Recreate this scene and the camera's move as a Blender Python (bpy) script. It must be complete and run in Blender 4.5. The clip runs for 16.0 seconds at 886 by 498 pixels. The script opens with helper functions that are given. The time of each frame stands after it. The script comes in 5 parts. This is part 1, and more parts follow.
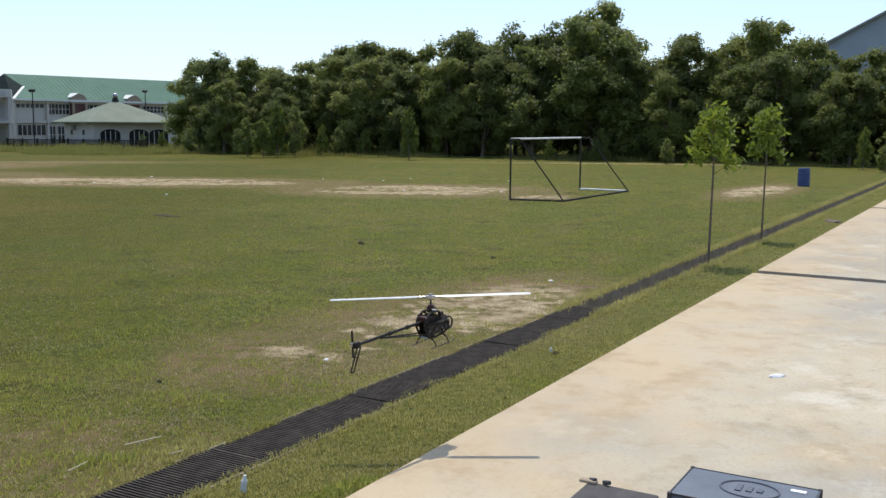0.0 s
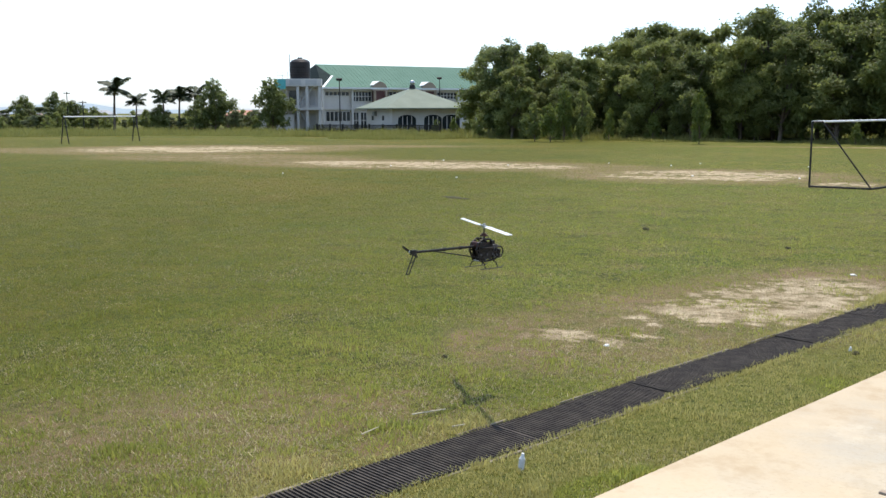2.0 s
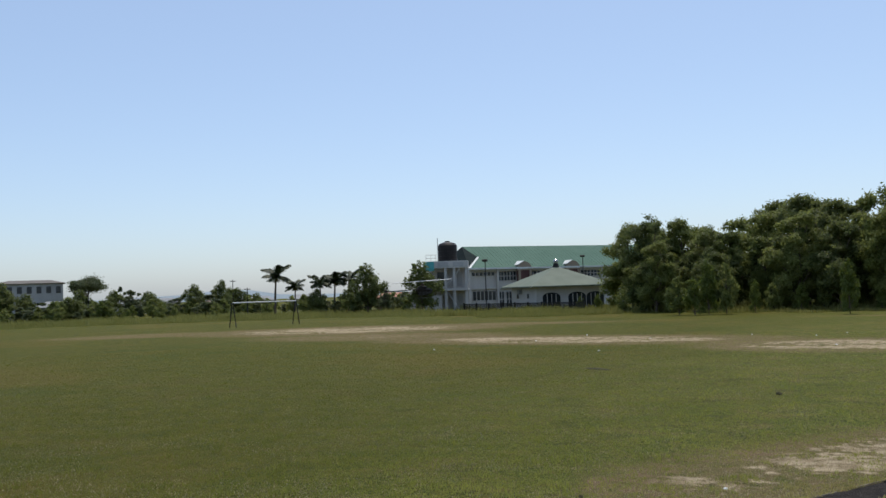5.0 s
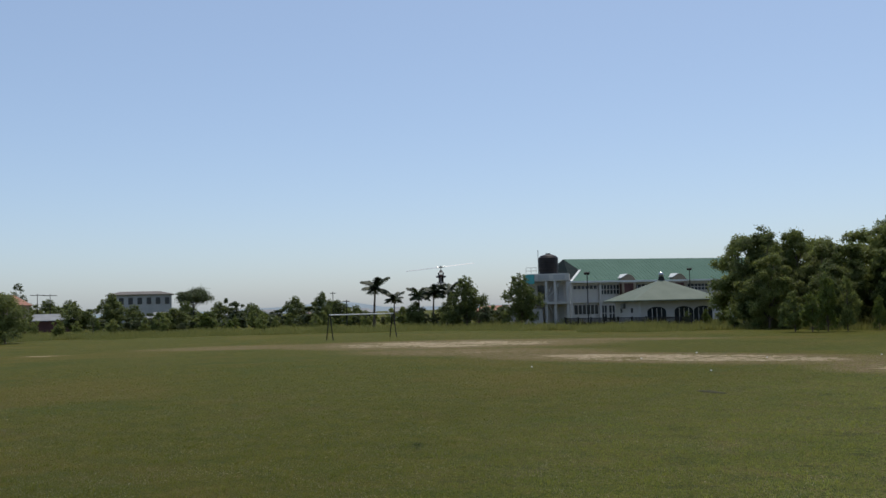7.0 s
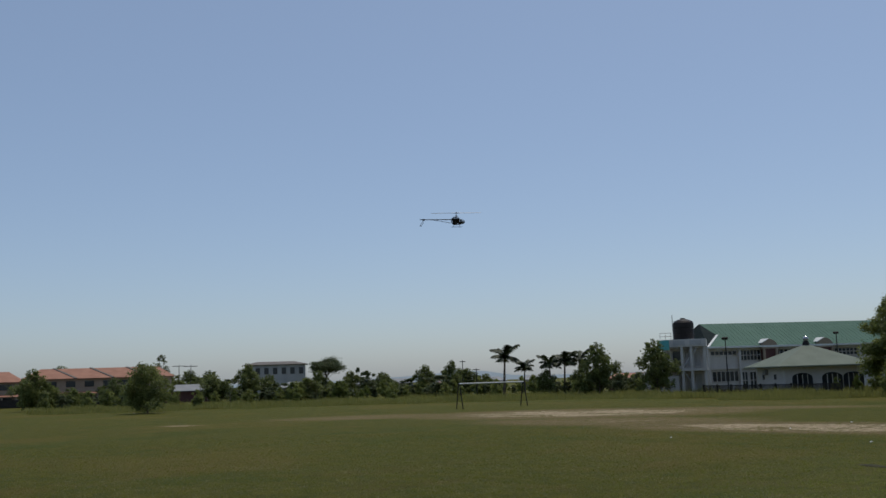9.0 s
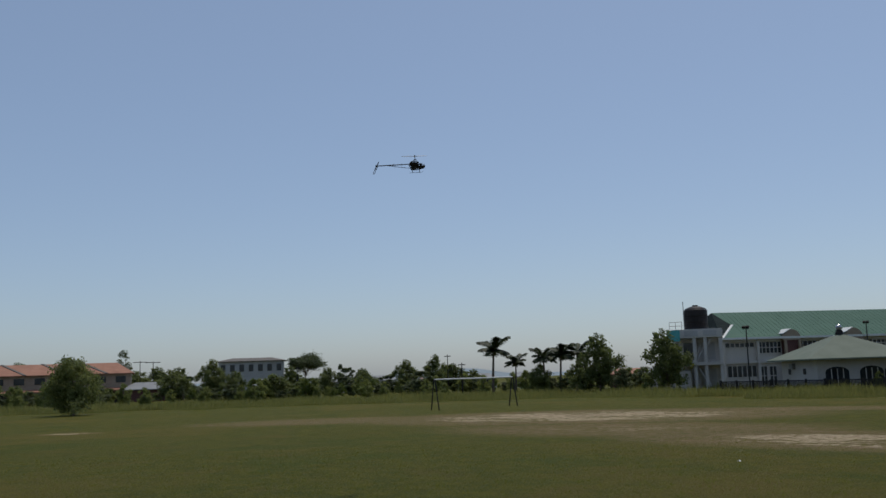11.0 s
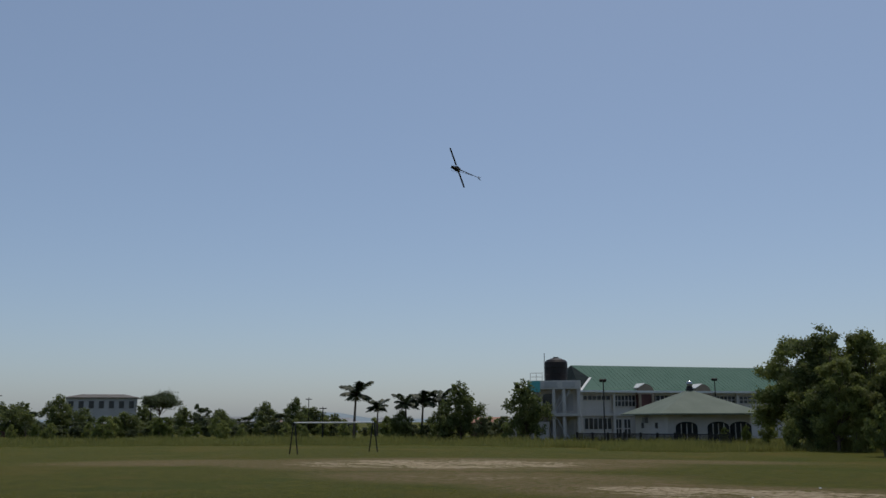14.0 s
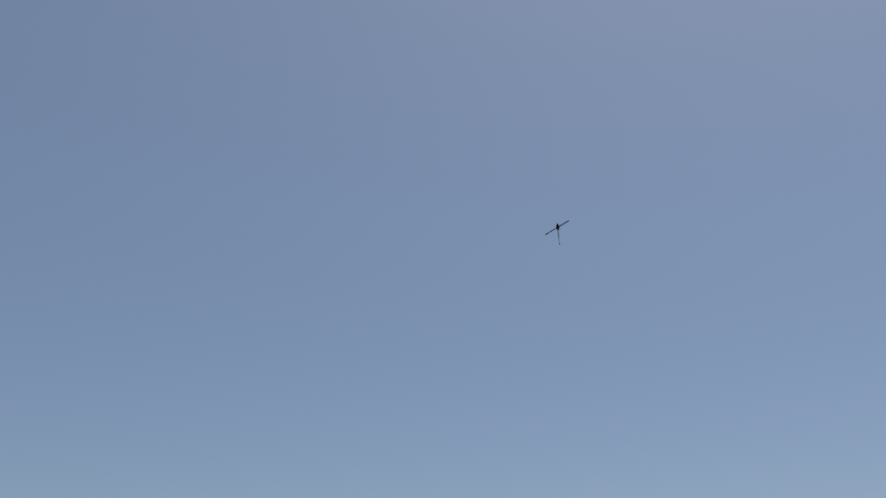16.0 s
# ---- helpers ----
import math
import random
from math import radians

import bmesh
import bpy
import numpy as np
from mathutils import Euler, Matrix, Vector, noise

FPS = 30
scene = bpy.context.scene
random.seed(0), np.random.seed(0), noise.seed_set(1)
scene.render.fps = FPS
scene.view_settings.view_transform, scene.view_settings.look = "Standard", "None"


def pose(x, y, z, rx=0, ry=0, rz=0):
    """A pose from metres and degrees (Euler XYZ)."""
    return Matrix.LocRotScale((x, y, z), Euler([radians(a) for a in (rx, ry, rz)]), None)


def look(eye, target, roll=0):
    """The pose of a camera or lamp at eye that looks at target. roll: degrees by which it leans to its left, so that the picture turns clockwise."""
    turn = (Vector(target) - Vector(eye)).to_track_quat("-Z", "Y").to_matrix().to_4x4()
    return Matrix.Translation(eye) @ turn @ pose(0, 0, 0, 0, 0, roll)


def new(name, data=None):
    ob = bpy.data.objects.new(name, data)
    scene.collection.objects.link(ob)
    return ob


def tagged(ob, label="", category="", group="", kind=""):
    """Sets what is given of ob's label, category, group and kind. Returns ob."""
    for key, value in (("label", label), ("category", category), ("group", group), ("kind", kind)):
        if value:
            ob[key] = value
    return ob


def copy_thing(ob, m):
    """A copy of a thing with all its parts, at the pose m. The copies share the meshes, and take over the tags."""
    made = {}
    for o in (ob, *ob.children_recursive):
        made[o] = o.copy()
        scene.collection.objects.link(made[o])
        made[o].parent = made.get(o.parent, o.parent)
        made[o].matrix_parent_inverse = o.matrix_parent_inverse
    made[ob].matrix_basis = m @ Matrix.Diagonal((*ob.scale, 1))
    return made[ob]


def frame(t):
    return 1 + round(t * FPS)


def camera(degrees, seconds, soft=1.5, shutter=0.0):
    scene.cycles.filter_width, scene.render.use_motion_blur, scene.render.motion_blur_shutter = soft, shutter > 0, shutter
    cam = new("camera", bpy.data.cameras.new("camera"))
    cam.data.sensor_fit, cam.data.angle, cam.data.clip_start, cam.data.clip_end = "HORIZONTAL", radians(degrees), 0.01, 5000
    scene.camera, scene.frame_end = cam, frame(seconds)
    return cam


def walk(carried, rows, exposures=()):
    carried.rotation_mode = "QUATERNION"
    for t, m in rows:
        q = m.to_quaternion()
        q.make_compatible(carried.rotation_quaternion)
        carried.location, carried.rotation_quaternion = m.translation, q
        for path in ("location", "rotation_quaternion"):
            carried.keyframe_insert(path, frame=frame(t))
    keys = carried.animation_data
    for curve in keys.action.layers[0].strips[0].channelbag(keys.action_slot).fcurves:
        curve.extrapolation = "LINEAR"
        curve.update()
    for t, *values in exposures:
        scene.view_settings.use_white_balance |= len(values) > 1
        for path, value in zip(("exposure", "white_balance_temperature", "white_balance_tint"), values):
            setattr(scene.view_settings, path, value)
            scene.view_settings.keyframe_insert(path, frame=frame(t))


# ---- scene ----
cam = camera(49.4, 16.0)
walk(cam, [
    (0.0, pose(0.000, 0.000, 2.800, 82.782, -0.361, 0.000)),
    (0.5, pose(0.000, 0.000, 2.800, 81.857, -0.092, 6.828)),
    (1.0, pose(0.000, 0.000, 2.800, 82.102, 0.122, 11.905)),
    (1.5, pose(0.000, 0.000, 2.800, 82.160, 0.000, 14.473)),
    (2.0, pose(0.000, 0.000, 2.800, 81.827, 0.182, 16.805)),
    (2.5, pose(0.000, 0.000, 2.800, 82.695, 0.435, 18.931)),
    (3.0, pose(0.000, 0.000, 2.800, 87.650, 0.505, 19.697)),
    (3.5, pose(0.000, 0.000, 2.800, 90.653, 0.536, 20.219)),
    (4.0, pose(0.937, -2.318, 2.800, 91.495, 0.837, 20.987)),
    (4.5, pose(0.937, -2.318, 2.800, 92.734, 1.621, 23.222)),
    (4.7, pose(0.937, -2.318, 2.800, 92.662, 1.732, 24.139)),
    (7.0, pose(0.000, 0.000, 2.800, 93.494, 1.378, 31.403)),
    (7.5, pose(0.000, 0.000, 2.800, 94.458, 1.265, 32.412)),
    (8.0, pose(0.000, 0.000, 2.800, 95.839, 1.539, 33.835)),
    (8.5, pose(0.000, 0.000, 2.800, 97.378, 1.674, 37.382)),
    (8.7, pose(0.000, 0.000, 2.800, 97.888, 1.699, 39.076)),
    (10.8, pose(-9.259, 14.257, 2.500, 96.991, 1.922, 38.843)),
    (11.0, pose(-9.259, 14.257, 2.500, 97.602, 1.870, 38.752)),
    (11.5, pose(-9.259, 14.257, 2.500, 100.681, 1.988, 38.512)),
    (12.0, pose(-9.259, 14.257, 2.500, 104.645, 2.371, 40.823)),
    (12.5, pose(-9.259, 14.257, 2.500, 104.930, 2.543, 43.250)),
    (13.0, pose(-9.259, 14.257, 2.500, 101.085, 2.147, 35.415)),
    (13.5, pose(-9.259, 14.257, 2.500, 98.905, 1.374, 25.002)),
    (14.0, pose(-9.259, 14.257, 2.500, 100.094, 0.182, 30.619)),
    (14.5, pose(-9.259, 14.257, 2.500, 104.782, -0.145, 38.388)),
    (15.0, pose(-9.259, 14.257, 2.500, 109.982, -0.145, 38.988)),
    (15.5, pose(-9.259, 14.257, 2.500, 112.282, 0.155, 39.388)),
    (16.0, pose(-9.259, 14.257, 2.500, 113.782, 0.355, 39.588)),
], exposures=[
    (0.0, 0.48), (0.6, 0.72), (1.5, 0.90), (2.5, 0.97), (3.0, 0.85), (3.5, 0.36), (4.0, 0.15), (4.7, 0.06), (7.0, -0.18), (8.7, -0.54),
    (11.0, -0.60), (12.0, -0.80), (13.0, -0.87), (14.0, -0.72), (15.0, -0.84), (16.0, -0.88),
])

# ---- light ----
SUN_ELEVATION, SUN_AZIMUTH = 69.0, 6.0
world = bpy.data.worlds.new("world")
scene.world = world
world.use_nodes = True
wn, wl = world.node_tree.nodes, world.node_tree.links
sky = wn.new("ShaderNodeTexSky")
sky.sky_type, sky.sun_disc = "NISHITA", False
sky.sun_elevation, sky.sun_rotation = radians(SUN_ELEVATION), radians(-SUN_AZIMUTH)
sky.air_density, sky.dust_density, sky.ozone_density, sky.altitude = 0.84, 1.25, 2.6, 0
# humid haze evens out the clear sky
haze = wn.new("ShaderNodeMix")
haze.data_type = "RGBA"
haze.inputs["Factor"].default_value = 0.31
haze.inputs["B"].default_value = (2.68, 3.52, 4.66, 1)
wl.new(sky.outputs["Color"], haze.inputs["A"])
wl.new(haze.outputs["Result"], wn["Background"].inputs["Color"])
wn["Background"].inputs["Strength"].default_value = 0.16

sun_data = bpy.data.lights.new("sun", "SUN")
sun_data.energy, sun_data.angle, sun_data.color = 2.65, radians(0.53), (1.0, 0.93, 0.80)
sun = new("sun", sun_data)
se, sa = radians(SUN_ELEVATION), radians(SUN_AZIMUTH)
sun.matrix_world = look((-60 * math.sin(sa) * math.cos(se), 60 * math.cos(sa) * math.cos(se), 60 * math.sin(se)), (0, 0, 0))

# ---- materials ----


def material(name):
    m = bpy.data.materials.new(name)
    m.use_nodes = True
    nt = m.node_tree
    return m, nt.nodes, nt.links, nt.nodes["Principled BSDF"]


def surface(name, a, b, scale=3.0, rough=0.7, metal=0.0, bump=0.2, fine=8.0, spec=0.5, span=(0.45, 1.0)):
    """Two colours mixed by noise at two scales, with a fine relief."""
    m, n, l, bsdf = material(name)
    geo = n.new("ShaderNodeTexCoord")
    big, small = n.new("ShaderNodeTexNoise"), n.new("ShaderNodeTexNoise")
    big.inputs["Scale"].default_value, big.inputs["Detail"].default_value = scale, 6
    small.inputs["Scale"].default_value, small.inputs["Detail"].default_value = scale * fine, 4
    for t in (big, small):
        l.new(geo.outputs["Object"], t.inputs["Vector"])
    add = n.new("ShaderNodeMath")
    add.operation = "MULTIPLY_ADD"
    l.new(small.outputs["Fac"], add.inputs[0])
    add.inputs[1].default_value = 0.45
    l.new(big.outputs["Fac"], add.inputs[2])
    ramp = n.new("ShaderNodeMapRange")
    ramp.inputs["From Min"].default_value, ramp.inputs["From Max"].default_value = span
    l.new(add.outputs[0], ramp.inputs["Value"])
    mix = n.new("ShaderNodeMix")
    mix.data_type = "RGBA"
    mix.inputs["A"].default_value, mix.inputs["B"].default_value = (*a, 1), (*b, 1)
    l.new(ramp.outputs["Result"], mix.inputs["Factor"])
    out = mix.outputs["Result"]
    l.new(out, bsdf.inputs["Base Color"])
    bsdf.inputs["Roughness"].default_value, bsdf.inputs["Metallic"].default_value = rough, metal
    bsdf.inputs["Specular IOR Level"].default_value = spec
    if bump:
        bn = n.new("ShaderNodeBump")
        bn.inputs["Strength"].default_value, bn.inputs["Distance"].default_value = bump, 0.02
        l.new(small.outputs["Fac"], bn.inputs["Height"])
        l.new(bn.outputs["Normal"], bsdf.inputs["Normal"])
    return m


def westward(n, l, pos, wobble):
    """0 on the worn east side of the field, 1 on the denser, greener grass to the west, with a ragged border."""
    sep, add, mr = n.new("ShaderNodeSeparateXYZ"), n.new("ShaderNodeMath"), n.new("ShaderNodeMapRange")
    l.new(pos, sep.inputs[0])
    add.operation = "MULTIPLY_ADD"
    l.new(wobble, add.inputs[0])
    add.inputs[1].default_value = 9.0
    l.new(sep.outputs["X"], add.inputs[2])
    mr.interpolation_type = "SMOOTHSTEP"
    for k, v in (("From Min", 4.2), ("From Max", -9.0), ("To Min", 0.0), ("To Max", 1.0)):
        mr.inputs[k].default_value = v
    l.new(add.outputs[0], mr.inputs["Value"])
    return mr.outputs["Result"]


def leaf_material(name, dark, light, through_light=0.35, west=None):
    """Leaves vary from piece to piece and let some light through."""
    m, n, l, bsdf = material(name)
    geo, noise_t, obj = n.new("ShaderNodeNewGeometry"), n.new("ShaderNodeTexNoise"), n.new("ShaderNodeObjectInfo")
    noise_t.inputs["Scale"].default_value = 0.35
    l.new(geo.outputs["Position"], noise_t.inputs["Vector"])
    a, b = n.new("ShaderNodeMath"), n.new("ShaderNodeMath")
    a.operation = b.operation = "MULTIPLY_ADD"
    l.new(geo.outputs["Random Per Island"], a.inputs[0])
    a.inputs[1].default_value = 0.5
    l.new(noise_t.outputs["Fac"], a.inputs[2])
    l.new(obj.outputs["Random"], b.inputs[0])
    b.inputs[1].default_value = 0.5
    l.new(a.outputs[0], b.inputs[2])
    mr = n.new("ShaderNodeMapRange")
    mr.inputs["From Min"].default_value, mr.inputs["From Max"].default_value = 0.4, 1.4
    l.new(b.outputs[0], mr.inputs["Value"])
    mix = n.new("ShaderNodeMix")
    mix.data_type = "RGBA"
    mix.inputs["A"].default_value, mix.inputs["B"].default_value = (*dark, 1), (*light, 1)
    l.new(mr.outputs["Result"], mix.inputs["Factor"])
    out = mix.outputs["Result"]
    if west:
        green, wm, wide = n.new("ShaderNodeMix"), n.new("ShaderNodeMix"), n.new("ShaderNodeTexNoise")
        green.data_type = wm.data_type = "RGBA"
        green.inputs["A"].default_value, green.inputs["B"].default_value = (*west[0], 1), (*west[1], 1)
        l.new(mr.outputs["Result"], green.inputs["Factor"])
        wide.inputs["Scale"].default_value = 0.12
        l.new(geo.outputs["Position"], wide.inputs["Vector"])
        l.new(westward(n, l, geo.outputs["Position"], wide.outputs["Fac"]), wm.inputs["Factor"])
        l.new(out, wm.inputs["A"])
        l.new(green.outputs["Result"], wm.inputs["B"])
        out = wm.outputs["Result"]
    l.new(out, bsdf.inputs["Base Color"])
    bsdf.inputs["Roughness"].default_value = 0.55
    tr, ms = n.new("ShaderNodeBsdfTranslucent"), n.new("ShaderNodeMixShader")
    l.new(out, tr.inputs["Color"])
    ms.inputs["Fac"].default_value = through_light
    l.new(bsdf.outputs["BSDF"], ms.inputs[1])
    l.new(tr.outputs["BSDF"], ms.inputs[2])
    l.new(ms.outputs["Shader"], n["Material Output"].inputs["Surface"])
    return m


# the drain's line: origin, along, to its right
D0 = Vector((-2.50, 7.24, 0))
DA = Vector((0.505, 0.863, 0)).normalized()
DN = Vector((DA.y, -DA.x, 0))
DRAIN_W, SLAB_N = 0.60, 1.74
DRAIN_S0, GRATE_S1, DRAIN_S1 = -14.0, 9.4, 75.0


def along(s, n, z=0.0):
    p = D0 + DA * s + DN * n
    return (p.x, p.y, z)


# bare patches: x, y, half length, half width, turn in degrees, strength
BARE = [
    (0.55, 14.6, 5.0, 2.2, 60, 0.74), (-1.1, 12.5, 3.8, 2.1, 52, 0.61), (-1.2, 43.0, 7.2, 5.4, 8, 0.84), (-15.5, 48.2, 14, 5.2, -4, 0.80),
    (-39, 64, 15, 10, 20, 0.78), (-30, 53, 11, 6.0, 6, 0.5), (4.0, 38.8, 2.4, 1.5, 55, 0.9), (14.4, 43.8, 8.0, 2.0, 61, 0.8),
    (14, 76.5, 22, 1.3, -6, 0.7), (-61, 44.5, 2.2, 1.2, 30, 0.85), (-4.4, 7.2, 3.6, 1.9, 20, 0.40), (-54, 58, 11, 6, 35, 0.42), (-30, 72, 14, 4, 10, 0.45),
]


def ground_material():
    m, n, l, bsdf = material("field_grass")
    geo = n.new("ShaderNodeNewGeometry")
    pos = geo.outputs["Position"]

    def noise_node(scale, detail=5, rough=0.6, stretch=None):
        t = n.new("ShaderNodeTexNoise")
        t.inputs["Scale"].default_value, t.inputs["Detail"].default_value, t.inputs["Roughness"].default_value = scale, detail, rough
        if stretch:
            mp = n.new("ShaderNodeMapping")
            mp.inputs["Scale"].default_value = stretch
            l.new(pos, mp.inputs["Vector"])
            l.new(mp.outputs["Vector"], t.inputs["Vector"])
        else:
            l.new(pos, t.inputs["Vector"])
        return t.outputs["Fac"]

    def span(v, lo, hi, a=0.0, b=1.0):
        r = n.new("ShaderNodeMapRange")
        r.interpolation_type = "SMOOTHSTEP"
        for k, x in (("From Min", lo), ("From Max", hi), ("To Min", a), ("To Max", b)):
            r.inputs[k].default_value = x
        l.new(v, r.inputs["Value"])
        return r.outputs["Result"]

    def math_node(op, a, b):
        t = n.new("ShaderNodeMath")
        t.operation = op
        for i, v in enumerate((a, b)):
            if isinstance(v, (int, float)):
                t.inputs[i].default_value = v
            else:
                l.new(v, t.inputs[i])
        return t.outputs[0]

    def blend(f, a, b):
        t = n.new("ShaderNodeMix")
        t.data_type = "RGBA"
        l.new(f, t.inputs["Factor"])
        for k, v in (("A", a), ("B", b)):
            if isinstance(v, tuple):
                t.inputs[k].default_value = (*v, 1)
            else:
                l.new(v, t.inputs[k])
        return t.outputs["Result"]

    wide, mid, fine, tiny = noise_node(0.12, 4), noise_node(1.3, 7, 0.7), noise_node(11, 6, 0.7), noise_node(48, 4, 0.7)
    green = blend(span(wide, 0.35, 0.65), (0.096, 0.116, 0.010), (0.140, 0.134, 0.018))
    green = blend(span(noise_node(0.45, 8, 0.7), 0.40, 0.56, 0.75, 0.0), green, (0.076, 0.110, 0.008))
    green = blend(span(noise_node(0.7, 9, 0.72), 0.50, 0.64, 0.0, 0.8), green, (0.168, 0.130, 0.042))
    green = blend(span(noise_node(0.95, 6, 0.65, (0.7, 1.2, 1)), 0.54, 0.63, 0.0, 0.85), green, (0.046, 0.058, 0.008))
    green = blend(span(mid, 0.52, 0.68, 0.0, 0.5), green, (0.210, 0.165, 0.046))
    green = blend(span(fine, 0.52, 0.64, 0.0, 0.85), green, (0.260, 0.205, 0.080))
    green = blend(span(fine, 0.38, 0.48, 0.95, 0.0), green, (0.034, 0.042, 0.006))
    green = blend(span(tiny, 0.38, 0.50, 0.75, 0.0), green, (0.044, 0.050, 0.009))
    green = blend(span(tiny, 0.57, 0.68, 0.0, 0.6), green, (0.38, 0.325, 0.150))
    lush = blend(span(mid, 0.40, 0.62), (0.060, 0.068, 0.004), (0.104, 0.096, 0.007))
    lush = blend(span(fine, 0.52, 0.66, 0.0, 0.6), lush, (0.120, 0.104, 0.020))
    lush = blend(span(fine, 0.38, 0.48, 0.8, 0.0), lush, (0.032, 0.040, 0.004))
    lush = blend(span(tiny, 0.57, 0.68, 0.0, 0.4), lush, (0.165, 0.148, 0.040))
    lush = blend(span(noise_node(0.30, 6, 0.6), 0.54, 0.66, 0.0, 0.55), lush, (0.105, 0.078, 0.016))
    lush = blend(span(noise_node(0.075, 4, 0.55), 0.50, 0.62, 0.0, 0.6), lush, (0.125, 0.094, 0.017))
    lush = blend(span(noise_node(0.17, 5, 0.6), 0.54, 0.64, 0.0, 0.65), lush, (0.046, 0.066, 0.003))
    green = blend(math_node("MULTIPLY", westward(n, l, pos, wide), 0.82), green, lush)
    # fresher grass along the damp drain
    dist = n.new("ShaderNodeVectorMath")
    dist.operation = "DOT_PRODUCT"
    l.new(pos, dist.inputs[0])
    dist.inputs[1].default_value = DN
    off = math_node("ABSOLUTE", math_node("SUBTRACT", dist.outputs["Value"], D0.dot(DN) + 0.75), 0.0)
    off = math_node("ADD", off, math_node("MULTIPLY", mid, 1.2))
    green = blend(math_node("MULTIPLY", span(off, 1.3, 2.1, 0.55, 0.0), span(fine, 0.36, 0.5)), green, (0.145, 0.148, 0.030))
    bare = None
    for x, y, a, b, turn, strength in BARE:
        mp = n.new("ShaderNodeMapping")
        mp.vector_type = "TEXTURE"
        mp.inputs["Location"].default_value = (x, y, 0)
        mp.inputs["Rotation"].default_value = (0, 0, radians(turn))
        mp.inputs["Scale"].default_value = (a, b, 50)
        l.new(pos, mp.inputs["Vector"])
        ln = n.new("ShaderNodeVectorMath")
        ln.operation = "LENGTH"
        l.new(mp.outputs["Vector"], ln.inputs[0])
        v = span(ln.outputs["Value"], 0.15, 1.25, strength, 0.0)
        bare = v if bare is None else math_node("MAXIMUM", bare, v)
    broken = noise_node(0.35, 8, 0.68, (0.6, 1.3, 1))
    broken2 = noise_node(2.4, 8, 0.72)
    rag = math_node("ADD", math_node("MULTIPLY", broken, 0.6), math_node("MULTIPLY", broken2, 0.62))
    rag = math_node("ADD", math_node("MULTIPLY", rag, 0.72), math_node("MULTIPLY", noise_node(0.95, 7, 0.66, (0.55, 1.2, 1)), 0.34))
    f = math_node("ADD", bare, math_node("MULTIPLY", math_node("SUBTRACT", rag, 0.61), 6.0))
    f = math_node("MULTIPLY", span(f, 0.45, 0.8), span(bare, 0.02, 0.2))
    speck = noise_node(9, 6, 0.75)
    soil = blend(span(broken2, 0.35, 0.65), (0.23, 0.17, 0.09), (0.54, 0.435, 0.29))
    soil = blend(span(speck, 0.54, 0.64, 0.0, 0.7), soil, (0.15, 0.13, 0.05))
    soil = blend(span(bare, 0.42, 0.62), (0.200, 0.140, 0.072), soil)
    dry = blend(math_node("MULTIPLY", span(bare, 0.03, 0.34), span(math_node("ADD", math_node("MULTIPLY", broken2, 0.55), math_node("MULTIPLY", speck, 0.45)), 0.40, 0.56, 0.1, 0.95)), green, (0.190, 0.140, 0.066))
    l.new(blend(f, dry, soil), bsdf.inputs["Base Color"])
    bsdf.inputs["Roughness"].default_value = 0.95
    bsdf.inputs["Specular IOR Level"].default_value = 0.16
    bn = n.new("ShaderNodeBump")
    bn.inputs["Strength"].default_value, bn.inputs["Distance"].default_value = 0.9, 0.05
    l.new(math_node("ADD", fine, tiny), bn.inputs["Height"])
    l.new(bn.outputs["Normal"], bsdf.inputs["Normal"])
    return m


GROUND = ground_material()


